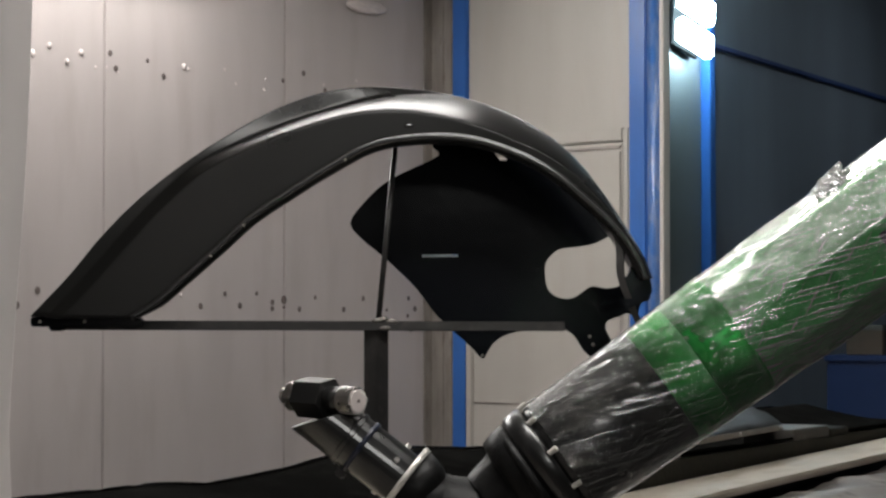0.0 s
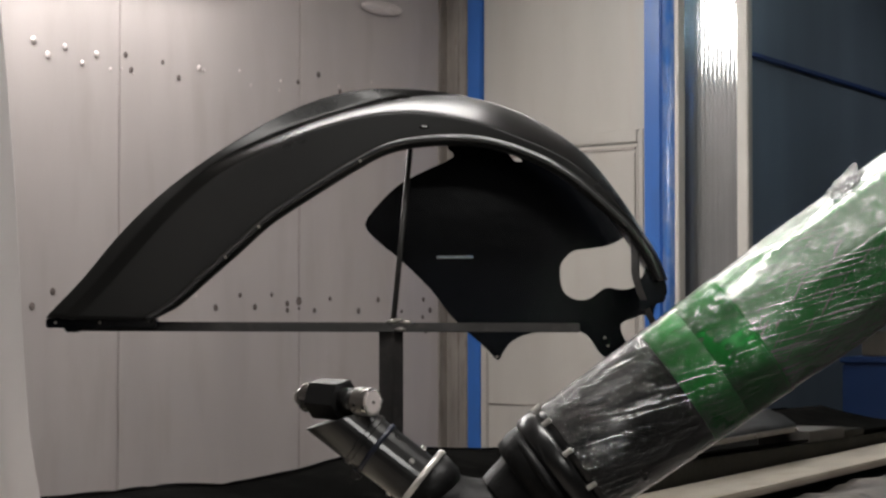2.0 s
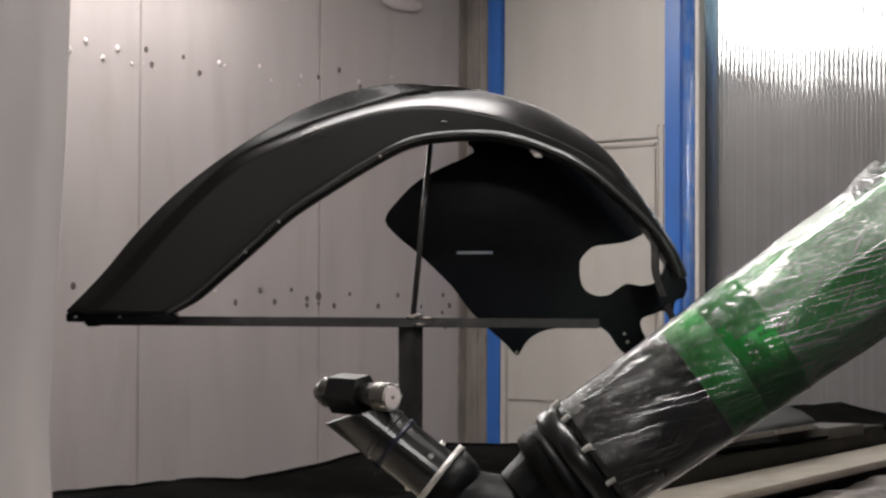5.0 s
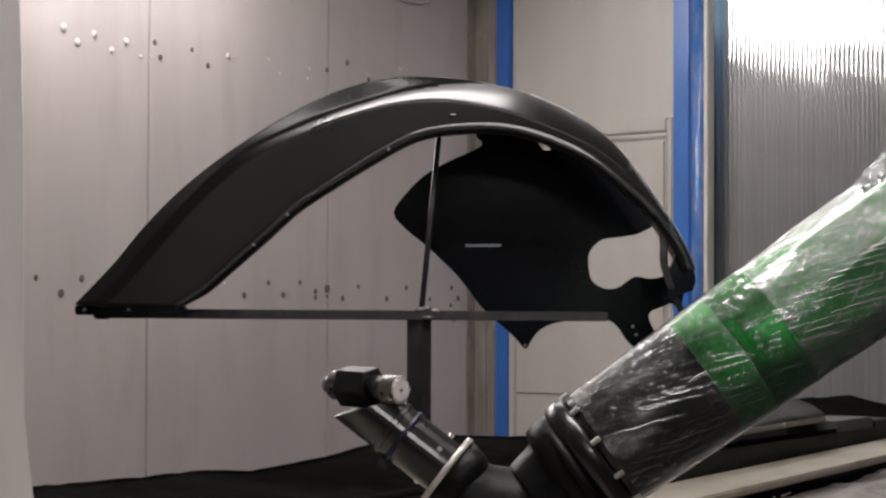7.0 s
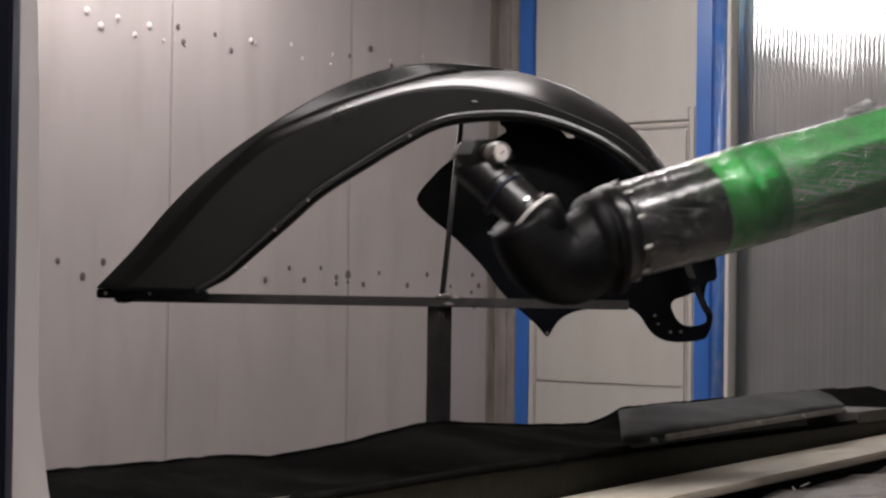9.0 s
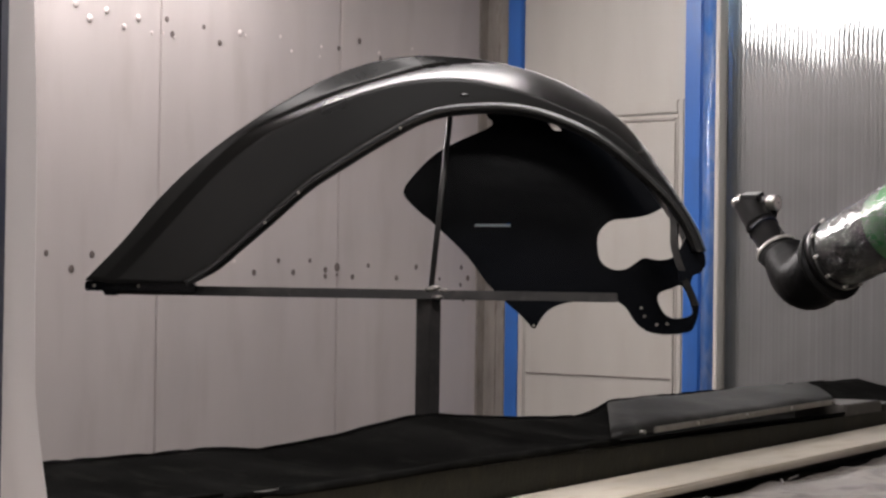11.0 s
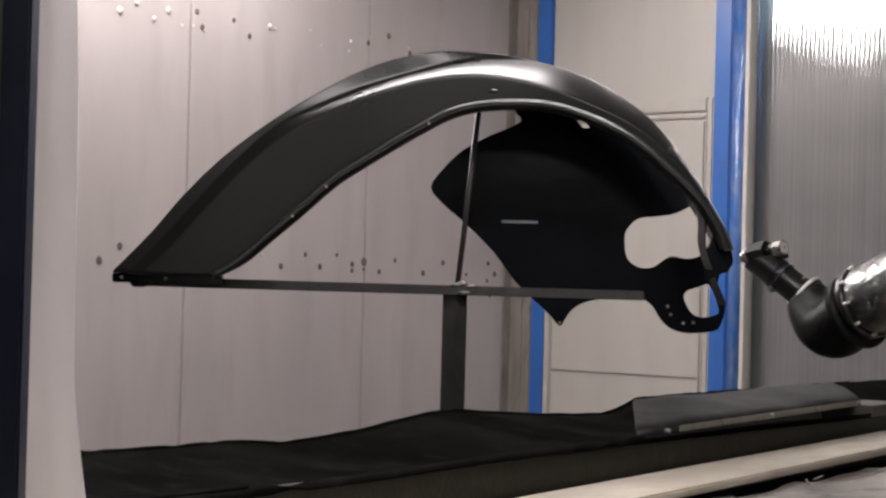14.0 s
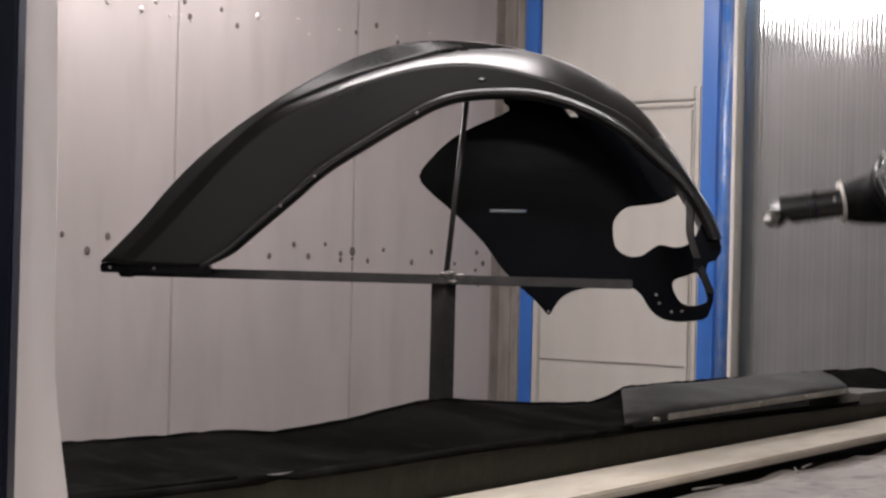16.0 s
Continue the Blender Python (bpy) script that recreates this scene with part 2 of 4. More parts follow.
M_FILM = clear_film("clear_stretch_film", 0.04, 0.32, 0.14, 3.2)
M_THINFILM = clear_film("thin_tight_film", 0.003, 0.055, 0.020, 2.2)
M_CHROME = surface("bright_steel", (0.62, 0.60, 0.57), 0.28, 1.0, 0.15, 20, 120, 0.1)
M_RING = surface("dull_bright_ring", (0.62, 0.60, 0.56), 0.35, 0.35, 0.2, 30, 120, 0.1)
M_HOLE = surface("dark_hole", (0.16, 0.13, 0.12), 0.7, 0, 0.2, 30, 90, 0.1)
# near-white colour stands for rivet glints and the wall's bright oval; also the dial
M_SPOT = surface("bright_spot_white", (0.78, 0.71, 0.69), 0.2, 0.0, 0.1, 30, 90, 0.1)
M_FLOOR = surface("grey_concrete_floor", (0.075, 0.071, 0.068), 0.7, 0, 0.2, 1.5, 40, 0.3, (1, 1, 1), (0.07, 0.065, 0.06), 0.5)
M_CEIL = surface("booth_ceiling_paint", (0.62, 0.58, 0.56), 0.5, 0, 0.06, 2, 50, 0.05)
M_TUBE = glowing("cool_tube", (0.62, 0.85, 1.0), 55)
M_LAMP = glowing("booth_tube", (1.0, 0.96, 0.94), 4)
M_WALLLAMP = glowing("wall_tube", (1.0, 0.97, 0.96), 10)
M_SLOTFILL = surface("pale_blue_strip", (0.74, 0.84, 0.90), 0.3)
M_FILLGLOW = glowing("fill_glow", (0.8, 0.9, 1.0), 9)
M_SCREEN = surface("grey_screen", (0.16, 0.18, 0.18), 0.5, 0, 0.1, 3, 50, 0.05, (2, 2, 0.4))
M_RAIL = surface("dark_blue_rail", (0.03, 0.06, 0.20), 0.5)
M_NAVY = surface("navy_cabinet_paint", (0.014, 0.035, 0.11), 0.4, 0, 0.15, 4, 60, 0.1)
M_CARD = surface("worn_brown_card", (0.085, 0.06, 0.04), 0.7, 0, 0.25, 9, 60, 0.3)
M_BOX = surface("grey_spattered_box", (0.075, 0.07, 0.062), 0.55, 0, 0.3, 9, 60, 0.3, (1, 1, 1), (0.30, 0.28, 0.26), 0.5)

# ---- building helpers ----


def finish(ob, mat, smooth=False):
    ob.data.materials.append(mat)
    if smooth:
        for p in ob.data.polygons:
            p.use_smooth = True
    return ob


def part(name, bm, mat, parent=None, label="", smooth=False, m=None):
    me = bpy.data.meshes.new(name)
    bmesh.ops.recalc_face_normals(bm, faces=bm.faces[:])
    bm.to_mesh(me)
    bm.free()
    ob = new(name, me)
    if parent:
        ob.parent = parent
    if m is not None:
        ob.matrix_basis = m
    if label:
        ob["label"] = label
    return finish(ob, mat, smooth)


def box(sx, sy, sz, at=(0, 0, 0), bevel=0.0, bm=None, turn=None):
    bm = bm or bmesh.new()
    mat = Matrix.Translation(at) @ (turn or Matrix()) @ Matrix.Diagonal((sx, sy, sz, 1))
    vs = bmesh.ops.create_cube(bm, size=1, matrix=mat)["verts"]
    if bevel:
        es = list({e for v in vs for e in v.link_edges})
        bmesh.ops.bevel(bm, geom=es, offset=bevel, segments=2, affect="EDGES")
    return bm


def span(a, b, r, r2=None, seg=24, bm=None, caps=True):
    """A round bar from a to b."""
    bm = bm or bmesh.new()
    a, b = Vector(a), Vector(b)
    turn = (b - a).to_track_quat("Z", "Y").to_matrix().to_4x4()
    bmesh.ops.create_cone(bm, cap_ends=caps, segments=seg, radius1=r, radius2=r if r2 is None else r2, depth=(b - a).length,
                          matrix=Matrix.Translation((a + b) / 2) @ turn)
    return bm


def turned(profile, seg=40, bm=None):
    """A solid turned about local X from (x, radius) pairs."""
    bm = bm or bmesh.new()
    rings = []
    for x, r in profile:
        if r < 1e-6:
            rings.append([bm.verts.new((x, 0, 0))])
        else:
            rings.append([bm.verts.new((x, r * math.cos(2 * math.pi * k / seg), r * math.sin(2 * math.pi * k / seg))) for k in range(seg)])
    for a, b in zip(rings, rings[1:]):
        for k in range(seg):
            j = (k + 1) % seg
            q = [a[k % len(a)], a[j % len(a)], b[j % len(b)], b[k % len(b)]]
            q = list(dict.fromkeys(q))
            if len(q) > 2:
                bm.faces.new(q)
    return bm


def swept(path, radii, seg=28, bm=None):
    """A round tube along a path of points."""
    bm = bm or bmesh.new()
    pts = [Vector(p) for p in path]
    rings = []
    for i, p in enumerate(pts):
        d = (pts[min(i + 1, len(pts) - 1)] - pts[max(i - 1, 0)]).normalized()
        u = d.cross(Vector((0, 1, 0.001))).normalized()
        v = d.cross(u)
        rings.append([bm.verts.new(p + radii[i] * (math.cos(2 * math.pi * k / seg) * u + math.sin(2 * math.pi * k / seg) * v)) for k in range(seg)])
    for a, b in zip(rings, rings[1:]):
        for k in range(seg):
            bm.faces.new((a[k], a[(k + 1) % seg], b[(k + 1) % seg], b[k]))
    bm.faces.new(rings[0])
    bm.faces.new(rings[-1])
    return bm


def spline(pts, n, closed=False):
    """Catmull-Rom through 2D or 3D points, n steps a span."""
    pts = [Vector(p) for p in pts]
    out, m = [], len(pts)
    for i in range(m if closed else m - 1):
        g = (lambda k: pts[k % m]) if closed else (lambda k: pts[min(max(k, 0), m - 1)])
        a, b, c, d = g(i - 1), g(i), g(i + 1), g(i + 2)
        for j in range(n):
            t = j / n
            out.append(0.5 * (2 * b + (c - a) * t + (2 * a - 5 * b + 4 * c - d) * t * t + (3 * b - a - 3 * c + d) * t ** 3))
    if not closed:
        out.append(pts[-1])
    return out


def plate(outline, holes, thick, bm=None):
    """A flat plate in XZ with holes, of that thickness along Y."""
    bm = bm or bmesh.new()
    loops = [outline, *holes]
    edges = []
    for lp in loops:
        vs = [bm.verts.new((p[0], 0, p[1])) for p in lp]
        edges += [bm.edges.new((vs[i], vs[(i + 1) % len(vs)])) for i in range(len(vs))]
    bmesh.ops.triangle_fill(bm, use_beauty=True, use_dissolve=False, edges=edges, normal=(0, -1, 0))
    faces = bm.faces[:]
    got = bmesh.ops.extrude_face_region(bm, geom=faces)
    vs = [g for g in got["geom"] if isinstance(g, bmesh.types.BMVert)]
    bmesh.ops.translate(bm, verts=vs, vec=(0, thick, 0))
    return bm


def thing(name, m, label, category, group=""):
    ob = new(name)
    ob.matrix_basis = m
    return tagged(ob, label, category, group)


def setting(ob, label, category):
    return tagged(ob, label, category, kind="structure")


# ---- the booth ----
CORNER = Vector((0.245, 10.0, 0))
BACK = Matrix.Translation(CORNER) @ pose(0, 0, 0, 0, 0, 45)      # local -X runs along the back wall, -Y into the booth
SIDE = Matrix.Translation(CORNER) @ pose(0, 0, 0, 0, 0, -45)     # local +X runs along the door wall, -Y into the booth
CEIL = 3.2

floor = setting(part("floor", box(30, 30, 0.1, (0, 6, -0.05)), M_FLOOR), "grey worn concrete floor with paint stains", "floor")
ceiling = setting(part("ceiling", box(9.5, 12.4, 0.08, (-2.3, 4.7, CEIL + 0.04)), M_CEIL), "painted panel ceiling of the spray booth", "ceiling")

# back wall of upright sandwich panels, each a piece with a rounded seam
wall_back = setting(part("wall_back", box(7.2, 0.05, CEIL, (-3.6, 0.06, CEIL / 2)), M_WALL, m=BACK),
                    "pale painted sandwich panel wall with dark drill holes", "wall")
seams = [0.0, 0.932, 1.913, 2.893, 3.873, 4.853, 5.833, 6.813]
for a, b in zip(seams, seams[1:]):
    part("panel", box(b - a - 0.0035, 0.035, CEIL, (-(a + b) / 2, 0.0175, CEIL / 2), 0.004), M_WALL, wall_back)


def studs(spots, mat, name, r, depth):
    for s, z in spots:
        k = 0.75 + 0.5 * random.random()
        bm = bmesh.new()
        bmesh.ops.create_uvsphere(bm, u_segments=10, v_segments=6, radius=1, matrix=Matrix.Translation((-s, -0.001, z)) @ Matrix.Diagonal((r * k, depth, r * k * 1.2, 1)))
        part(name, bm, mat, wall_back, "", True)


# pale rivets: their glints are put into the white colour
studs([(2.332, 2.398), (2.265, 2.345), (2.184, 2.385), (2.099, 2.328), (2.029, 2.37), (1.50, 2.36)], M_SPOT, "rivet", 0.0125, 0.006)
studs([(1.959, 2.317), (1.847, 2.309), (1.903, 2.321), (1.473, 2.352), (1.277, 2.366), (1.214, 2.311), (1.052, 2.301), (1.042, 2.344), (0.699, 2.349), (0.496, 2.385),
       (1.511, 1.408), (1.613, 1.366)], M_SPOT, "rivet", 0.0062, 0.004)
studs([(1.885, 2.381), (1.856, 2.322), (1.693, 2.368), (1.609, 2.31), (0.822, 2.389), (0.692, 2.324), (0.943, 2.347)], M_HOLE, "drill_hole", 0.0095, 0.003)
studs([(2.45, 1.422), (2.235, 1.421), (2.332, 1.363), (0.935, 1.394)], M_HOLE, "drill_hole", 0.0135, 0.003)
studs([(1.406, 1.363), (1.272, 1.416), (1.188, 1.367), (1.093, 1.42), (1.003, 1.382), (1.003, 1.355), (0.935, 1.362), (0.843, 1.353), (0.749, 1.405), (0.575, 1.353),
       (0.452, 1.403), (0.302, 1.352), (0.16, 1.407), (0.117, 1.358), (0.165, 1.326), (0.145, 1.259)], M_HOLE, "drill_hole", 0.0095, 0.003)
# white disc added to stand in for a bright oval patch on the wall
cap = thing("bright_oval", BACK @ pose(-0.443, -0.012, 2.722), "white disc for a bright oval on the booth wall", "vent")
part("cap", turned([(0, 0.128), (0.008, 0.125), (0.014, 0.11), (0.016, 0)]), M_SPOT, cap, "", True, pose(0, 0, 0, 0, 0, -90) @ Matrix.Diagonal((1, 1, 0.26, 1)))

# corner post, blue upright strips, door bay
post = setting(part("corner_post", box(0.140, 0.02, CEIL, (0.070, -0.004, CEIL / 2), 0.004), M_STEEL, m=SIDE), "grimy galvanised corner post", "post")
part("flange", box(0.055, 0.012, CEIL, (0.006, -0.036, CEIL / 2), 0.003, turn=pose(0, 0, 0, 0, 0, 90)), M_STEEL, post)
part("seam", box(0.010, 0.006, CEIL, (0.083, -0.016, CEIL / 2), 0.002), M_STEEL, post)
wall_side = setting(part("wall_side", box(1.20, 0.05, CEIL, (0.60, 0.125, CEIL / 2)), M_WALL, m=SIDE), "pale wall with a service door between blue posts", "wall")
part("panel", box(0.97, 0.03, CEIL - 2.13, (0.708, 0.016, (CEIL + 2.13) / 2), 0.004), M_DOOR, wall_side)
strip = tagged(part("blue_post", box(0.088, 0.03, CEIL, (0.189, -0.006, CEIL / 2), 0.005), M_BLUE, m=SIDE), "narrow blue painted upright", "post", "blue uprights")
wide = tagged(part("blue_post", box(0.093, 0.04, CEIL, (1.2365, -0.014, CEIL / 2), 0.006), M_BLUE, m=SIDE), "blue upright half covered in clear film", "post", "blue uprights")
part("wrapped_edge", box(0.072, 0.046, CEIL, (1.320, -0.014, CEIL / 2), 0.012), M_BLUEFILM, wide, "clear film taped over blue paint", True)
part("jamb", box(0.022, 0.046, CEIL, (1.3685, -0.014, CEIL / 2), 0.003), M_WHITE, wide, "cream edge strip")
door = setting(part("door_1", box(0.876, 0.04, 2.04, (0.716, -0.004, 1.05), 0.004), M_DOOR, m=SIDE), "closed cream service door", "door")
part("door_frame", box(0.04, 0.05, 2.13, (0.257, -0.006, 1.065), 0.006), M_DOOR, door)
part("door_frame", box(0.034, 0.05, 2.13, (1.1715, -0.006, 1.065), 0.006), M_DOOR, door)
part("door_frame", box(0.876, 0.05, 0.055, (0.716, -0.006, 2.1025), 0.006), M_DOOR, door)
part("door_rail", box(0.86, 0.006, 0.007, (0.712, -0.026, 0.932), 0.002), M_STEEL, door)
part("door_rail", box(0.86, 0.01, 0.012, (0.712, -0.028, 2.05), 0.002), M_STEEL, door)
part("door_rail", box(0.012, 0.01, 1.9, (1.135, -0.028, 1.08), 0.002), M_DOOR, door)

# sliding door of ribbed sheet on the door wall's line
PANEL_W = 1.445
slider = thing("sliding_door", SIDE @ pose(1.363, 0.05, 0), "ribbed translucent sliding door with a cream edge rail", "door")
bm = bmesh.new()
N_RIB = 65
row = []
for i in range(N_RIB * 4 + 1):
    x = -0.04 - PANEL_W * i / (N_RIB * 4)
    y = 0.00045 * (1, 0.3, -1, 0.3)[i % 4]
    row.append([bm.verts.new((x, y + d, z)) for d, z in ((0, 0.12), (0, 3.05), (0.012, 3.05), (0.012, 0.12))])
for a, b in zip(row, row[1:]):
    for k in range(4):
        bm.faces.new((a[k], a[(k + 1) % 4], b[(k + 1) % 4], b[k]))
part("ribbed_sheet", bm, M_POLY, slider, "ribbed translucent twin-wall sheet")
part("edge_rail", box(0.058, 0.035, 2.98, (-0.011, 0.004, 1.57), 0.004), M_WHITE, slider, "cream edge rail")
part("edge_rail", box(0.050, 0.035, 2.98, (-PANEL_W - 0.066, 0.004, 1.57), 0.004), M_WHITE, slider, "cream edge rail")
part("bottom_rail", box(PANEL_W, 0.035, 0.08, (-PANEL_W / 2 - 0.042, 0.006, 0.12), 0.004), M_WHITE, slider)
part("top_rail", box(PANEL_W, 0.035, 0.05, (-PANEL_W / 2 - 0.042, 0.006, 3.05), 0.004), M_WHITE, slider)
track = setting(part("door_track", box(4.2, 0.06, 0.07, (2.2, 0.05, 3.12), 0.004), M_STEEL, m=SIDE), "steel track above the sliding door", "track")
sill = setting(part("floor_track", box(4.2, 0.05, 0.045, (2.2, 0.05, 0.0225), 0.004), M_STEEL, m=SIDE), "steel floor track of the sliding door", "track")
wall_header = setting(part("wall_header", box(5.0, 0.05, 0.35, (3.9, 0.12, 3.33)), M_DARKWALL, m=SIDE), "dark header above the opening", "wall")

# ---- the dark side room ----
ROOM = pose(1.47, 9.6, 0, 0, 0, -30)                             # local +Y runs along its wall, +X faces the booth
wall_side_room = setting(part("wall_side_room", box(0.06, 5.0, 3.6, (-0.04, 2.52, 1.8)), M_DARKWALL, m=ROOM), "dark blue-grey wall of the side room", "wall")
beam = tagged(part("wall_rail", box(0.03, 4.8, 0.022, (0.0, 2.45, 2.55), 0.004), M_RAIL, m=ROOM), "thin dark blue rail along the side room wall", "rail")
upright = tagged(part("blue_post", box(0.06, 0.07, 3.5, (0.0, 0.0, 1.75), 0.004), M_BLUE, m=ROOM), "blue upright at the corner of the side room", "post", "blue uprights")
screen = setting(part("wall_screen", box(0.03, 0.5, 3.5, (-0.02, -0.31, 1.75)), M_SCREEN, m=ROOM), "pale lit screen of the side room", "wall")
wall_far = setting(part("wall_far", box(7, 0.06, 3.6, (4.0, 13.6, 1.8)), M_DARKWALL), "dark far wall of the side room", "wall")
lamp = thing("tube_light", ROOM @ pose(0.03, -0.345, 2.592, -7), "twin fluorescent tube light on the wall", "lamp")
part("housing", box(0.02, 0.30, 0.24, (0.0, 0, 0), 0.004), M_BLACKRUBBER, lamp)
part("tube", box(0.05, 0.34, 0.112, (0.055, 0, 0.082), 0.012), M_TUBE, lamp, "lit cool white tube")
part("tube", box(0.05, 0.34, 0.108, (0.055, 0, -0.064), 0.012), M_TUBE, lamp, "lit cool white tube")
# unseen fill light, added to brighten the side room's wall
rl = thing("ceiling_light", pose(3.6, 10.6, 3.3, 0, 0, -30), "added fill light box of the side room", "lamp")
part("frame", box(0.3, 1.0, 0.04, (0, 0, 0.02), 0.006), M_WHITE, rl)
part("diffuser", box(0.24, 0.9, 0.012, (0, 0, -0.006), 0.003), M_FILLGLOW, rl, "glowing face of the added fill")
cabinet = thing("control_cabinet", pose(2.36, 9.6, 0, 0, 0, -30), "navy steel control cabinet with a grey lid", "cabinet")
part("body", box(0.6, 0.4, 1.12, (0, 0, 0.56), 0.008), M_NAVY, cabinet)
part("lid", box(0.62, 0.42, 0.03, (0, 0, 1.135), 0.006), M_NAVY, cabinet)
crate = thing("small_crate", pose(2.20, 9.62, 1.15, 0, 0, -30), "small brown box on the control cabinet", "box")
part("body", box(0.17, 0.12, 0.11, (0, 0, 0.055), 0.004), M_CARD, crate)
part("lid", box(0.175, 0.125, 0.025, (0, 0, 0.1225), 0.004), M_GREYSTRIP, crate)

# plain unseen walls that close the place; the dark two keep reflections dark
wall_left = setting(part("wall_left", box(0.1, 12, CEIL, (-6.9, 4.5, CEIL / 2)), M_WALL), "pale booth wall", "wall")
wall_near = setting(part("wall_near", box(14, 0.1, 3.6, (0, -1.6, 1.8)), M_HALL), "unseen dark closing wall behind the camera", "wall")
wall_right = setting(part("wall_right", box(0.1, 15.2, 3.6, (7.2, 6, 1.8)), M_HALL), "unseen dark wall closing the hall", "wall")
for where, (lx, ly) in (((-0.15, 5.95, 3.16), (1.5, 0.32)), ((0.75, 7.9, 3.16), (1.3, 0.4)), ((0.3, 2.95, 3.16), (1.9, 0.95))):
    lb = thing("ceiling_light", pose(*where), "long box light on the booth ceiling", "lamp", "booth lights")
    part("frame", box(lx, ly, 0.03, (0, 0, 0.015), 0.006), M_WHITE, lb)
    part("diffuser", box(lx - 0.1, ly - 0.12, 0.012, (0, 0, -0.006), 0.003), M_LAMP, lb, "lit diffuser")
# housing added for the unseen fill
hl = thing("hall_fill_box", pose(0.7, -0.86, 3.0, -20), "unseen fill light box behind the camera", "lamp")
part("frame", box(1.3, 0.04, 0.4, (0, -0.03, 0), 0.006), M_WHITE, hl)
lb = thing("wall_light", BACK @ pose(-2.95, 0, 2.955), "bright box light high on the booth wall", "lamp", "booth lights")
part("frame", box(3.15, 0.05, 0.48, (0, -0.025, 0), 0.006), M_WHITE, lb)
part("diffuser", box(3.05, 0.012, 0.42, (0, -0.058, 0), 0.003), M_WALLLAMP, lb, "lit diffuser")

# ---- conveyor trough in front ----
TROUGH = pose(0.0, 3.73, 0, 0, 0, -30)                           # local Y runs along it, +X is towards the viewer side
trough = thing("conveyor_trough", TROUGH, "low steel trough lined with black rubber sheet", "conveyor")
part("front_plate", box(0.03, 7.0, 0.078, (-0.015, 0.6, 0.947), 0.003), M_BEAM, trough, "dark steel side with overspray")
part("base", box(0.62, 6.96, 0.86, (-0.33, 0.6, 0.43)), M_BEAM, trough)
# rubber lining: sagging sheet with a wavy raised back edge


REAR = spline([(-3.2, 0.990), (-0.8, 0.990), (-0.30, 0.991), (0.03, 0.988), (0.16, 0.990), (0.31, 0.980), (0.41, 0.979), (0.62, 0.989), (0.85, 1.009), (0.97, 1.018),
               (1.10, 1.015), (1.24, 1.005), (1.47, 0.992), (1.68, 0.984), (1.85, 0.983), (1.98, 1.003), (2.2, 1.015), (4.3, 1.015)], 8)


def rear(y):
    """Height of the rubber's wavy back edge."""
    return float(np.interp(y, [p[0] for p in REAR], [p[1] for p in REAR])) + 0.0012 * math.sin(31 * y) * math.sin(7 * y)


def front(y):
    """Height of the rubber's front edge, which climbs a little along the trough."""
    return 0.990 + 0.012 * min(1, max(0, (y + 0.2) / 0.8)) + 0.002 * math.sin(4.7 * y + 1)


bm = bmesh.new()
NY, NX = 150, 16
grid = []
for i in range(NY + 1):
    y = -2.85 + 6.9 * i / NY
    rowv = []
    for j in range(NX + 1):
        f = j / NX
        x = -0.008 - 0.60 * f
        g = f * f * (3 - 2 * f)
        dip = -0.045 * math.sin(math.pi * f)
        z = front(y) * (1 - g) + rear(y) * g + dip - 0.004 + 0.007 * math.sin(math.pi * f) * noise.noise((x * 7, y * 3.5, 0))
        rowv.append(bm.verts.new((x, y, z)))
    grid.append(rowv)
for a, b in zip(grid, grid[1:]):
    for j in range(NX):
        bm.faces.new((a[j], a[j + 1], b[j + 1], b[j]))
rub = part("rubber_lining", bm, M_RUBBER, trough, "black rubber sheet with a wavy edge", True)
sol = rub.modifiers.new("thickness", "SOLIDIFY")
sol.thickness = 0.006
roll = [Vector((0.004 + 0.003 * math.sin(3.1 * y), y, front(y) - 0.004)) for y in (-2.85 + 0.1 * k for k in range(37))]
part("rubber_roll", swept(roll, [0.008] * len(roll), 10), M_RUBBER, trough, "rolled rubber edge", True)
rim = [Vector((-0.606, y, rear(y) - 0.0035)) for y in (-2.85 + 0.06 * k for k in range(110))]
part("rubber_roll", swept(rim, [0.0035] * len(rim), 8), M_BLACKRUBBER, trough, "torn black rubber edge", True)
bm = bmesh.new()
lap = []
for i in range(13):
    f = i / 12
    x = 0.006 - 0.60 * f
    z = 0.988 - 0.042 * math.sin(math.pi * f) + 0.010 * f
    lap.append([bm.verts.new((x, -0.62 + 0.05 * math.sin(6 * f) + d, z + h)) for d, h in ((0.0, 0.010), (-0.5, 0.008), (-1.4, 0.012))])
for a, b in zip(lap, lap[1:]):
    for k in range(2):
        bm.faces.new((a[k], a[k + 1], b[k + 1], b[k]))
lp = part("rubber_overlap", bm, M_RUBBER, trough, "second layer of rubber sheet", True)
lp.modifiers.new("thickness", "SOLIDIFY").thickness = 0.006
# tilted guard sheet with a bolted bright strip
guard = thing("guard_sheet", TROUGH @ pose(0, 0.75, 1.013), "grey sheet guard bolted along the trough edge", "guard")
bm = bmesh.new()
bm.faces.new([bm.verts.new(p) for p in ((0.006, -0.03, 0.004), (0.006, 1.31, 0.022), (-0.22, 1.72, 0.043), (-0.22, 0.43, 0.036))])
bmesh.ops.subdivide_edges(bm, edges=bm.edges[:], cuts=10, use_grid_fill=True)
for v in bm.verts:
    v.co.z += 0.008 * noise.noise(v.co * 5) - (0.012 if v.co.x > -0.01 else 0.0)
gs = part("sheet", bm, M_GUARD, guard, "dull grey sheet", True)
gs.modifiers.new("thickness", "SOLIDIFY").thickness = 0.005
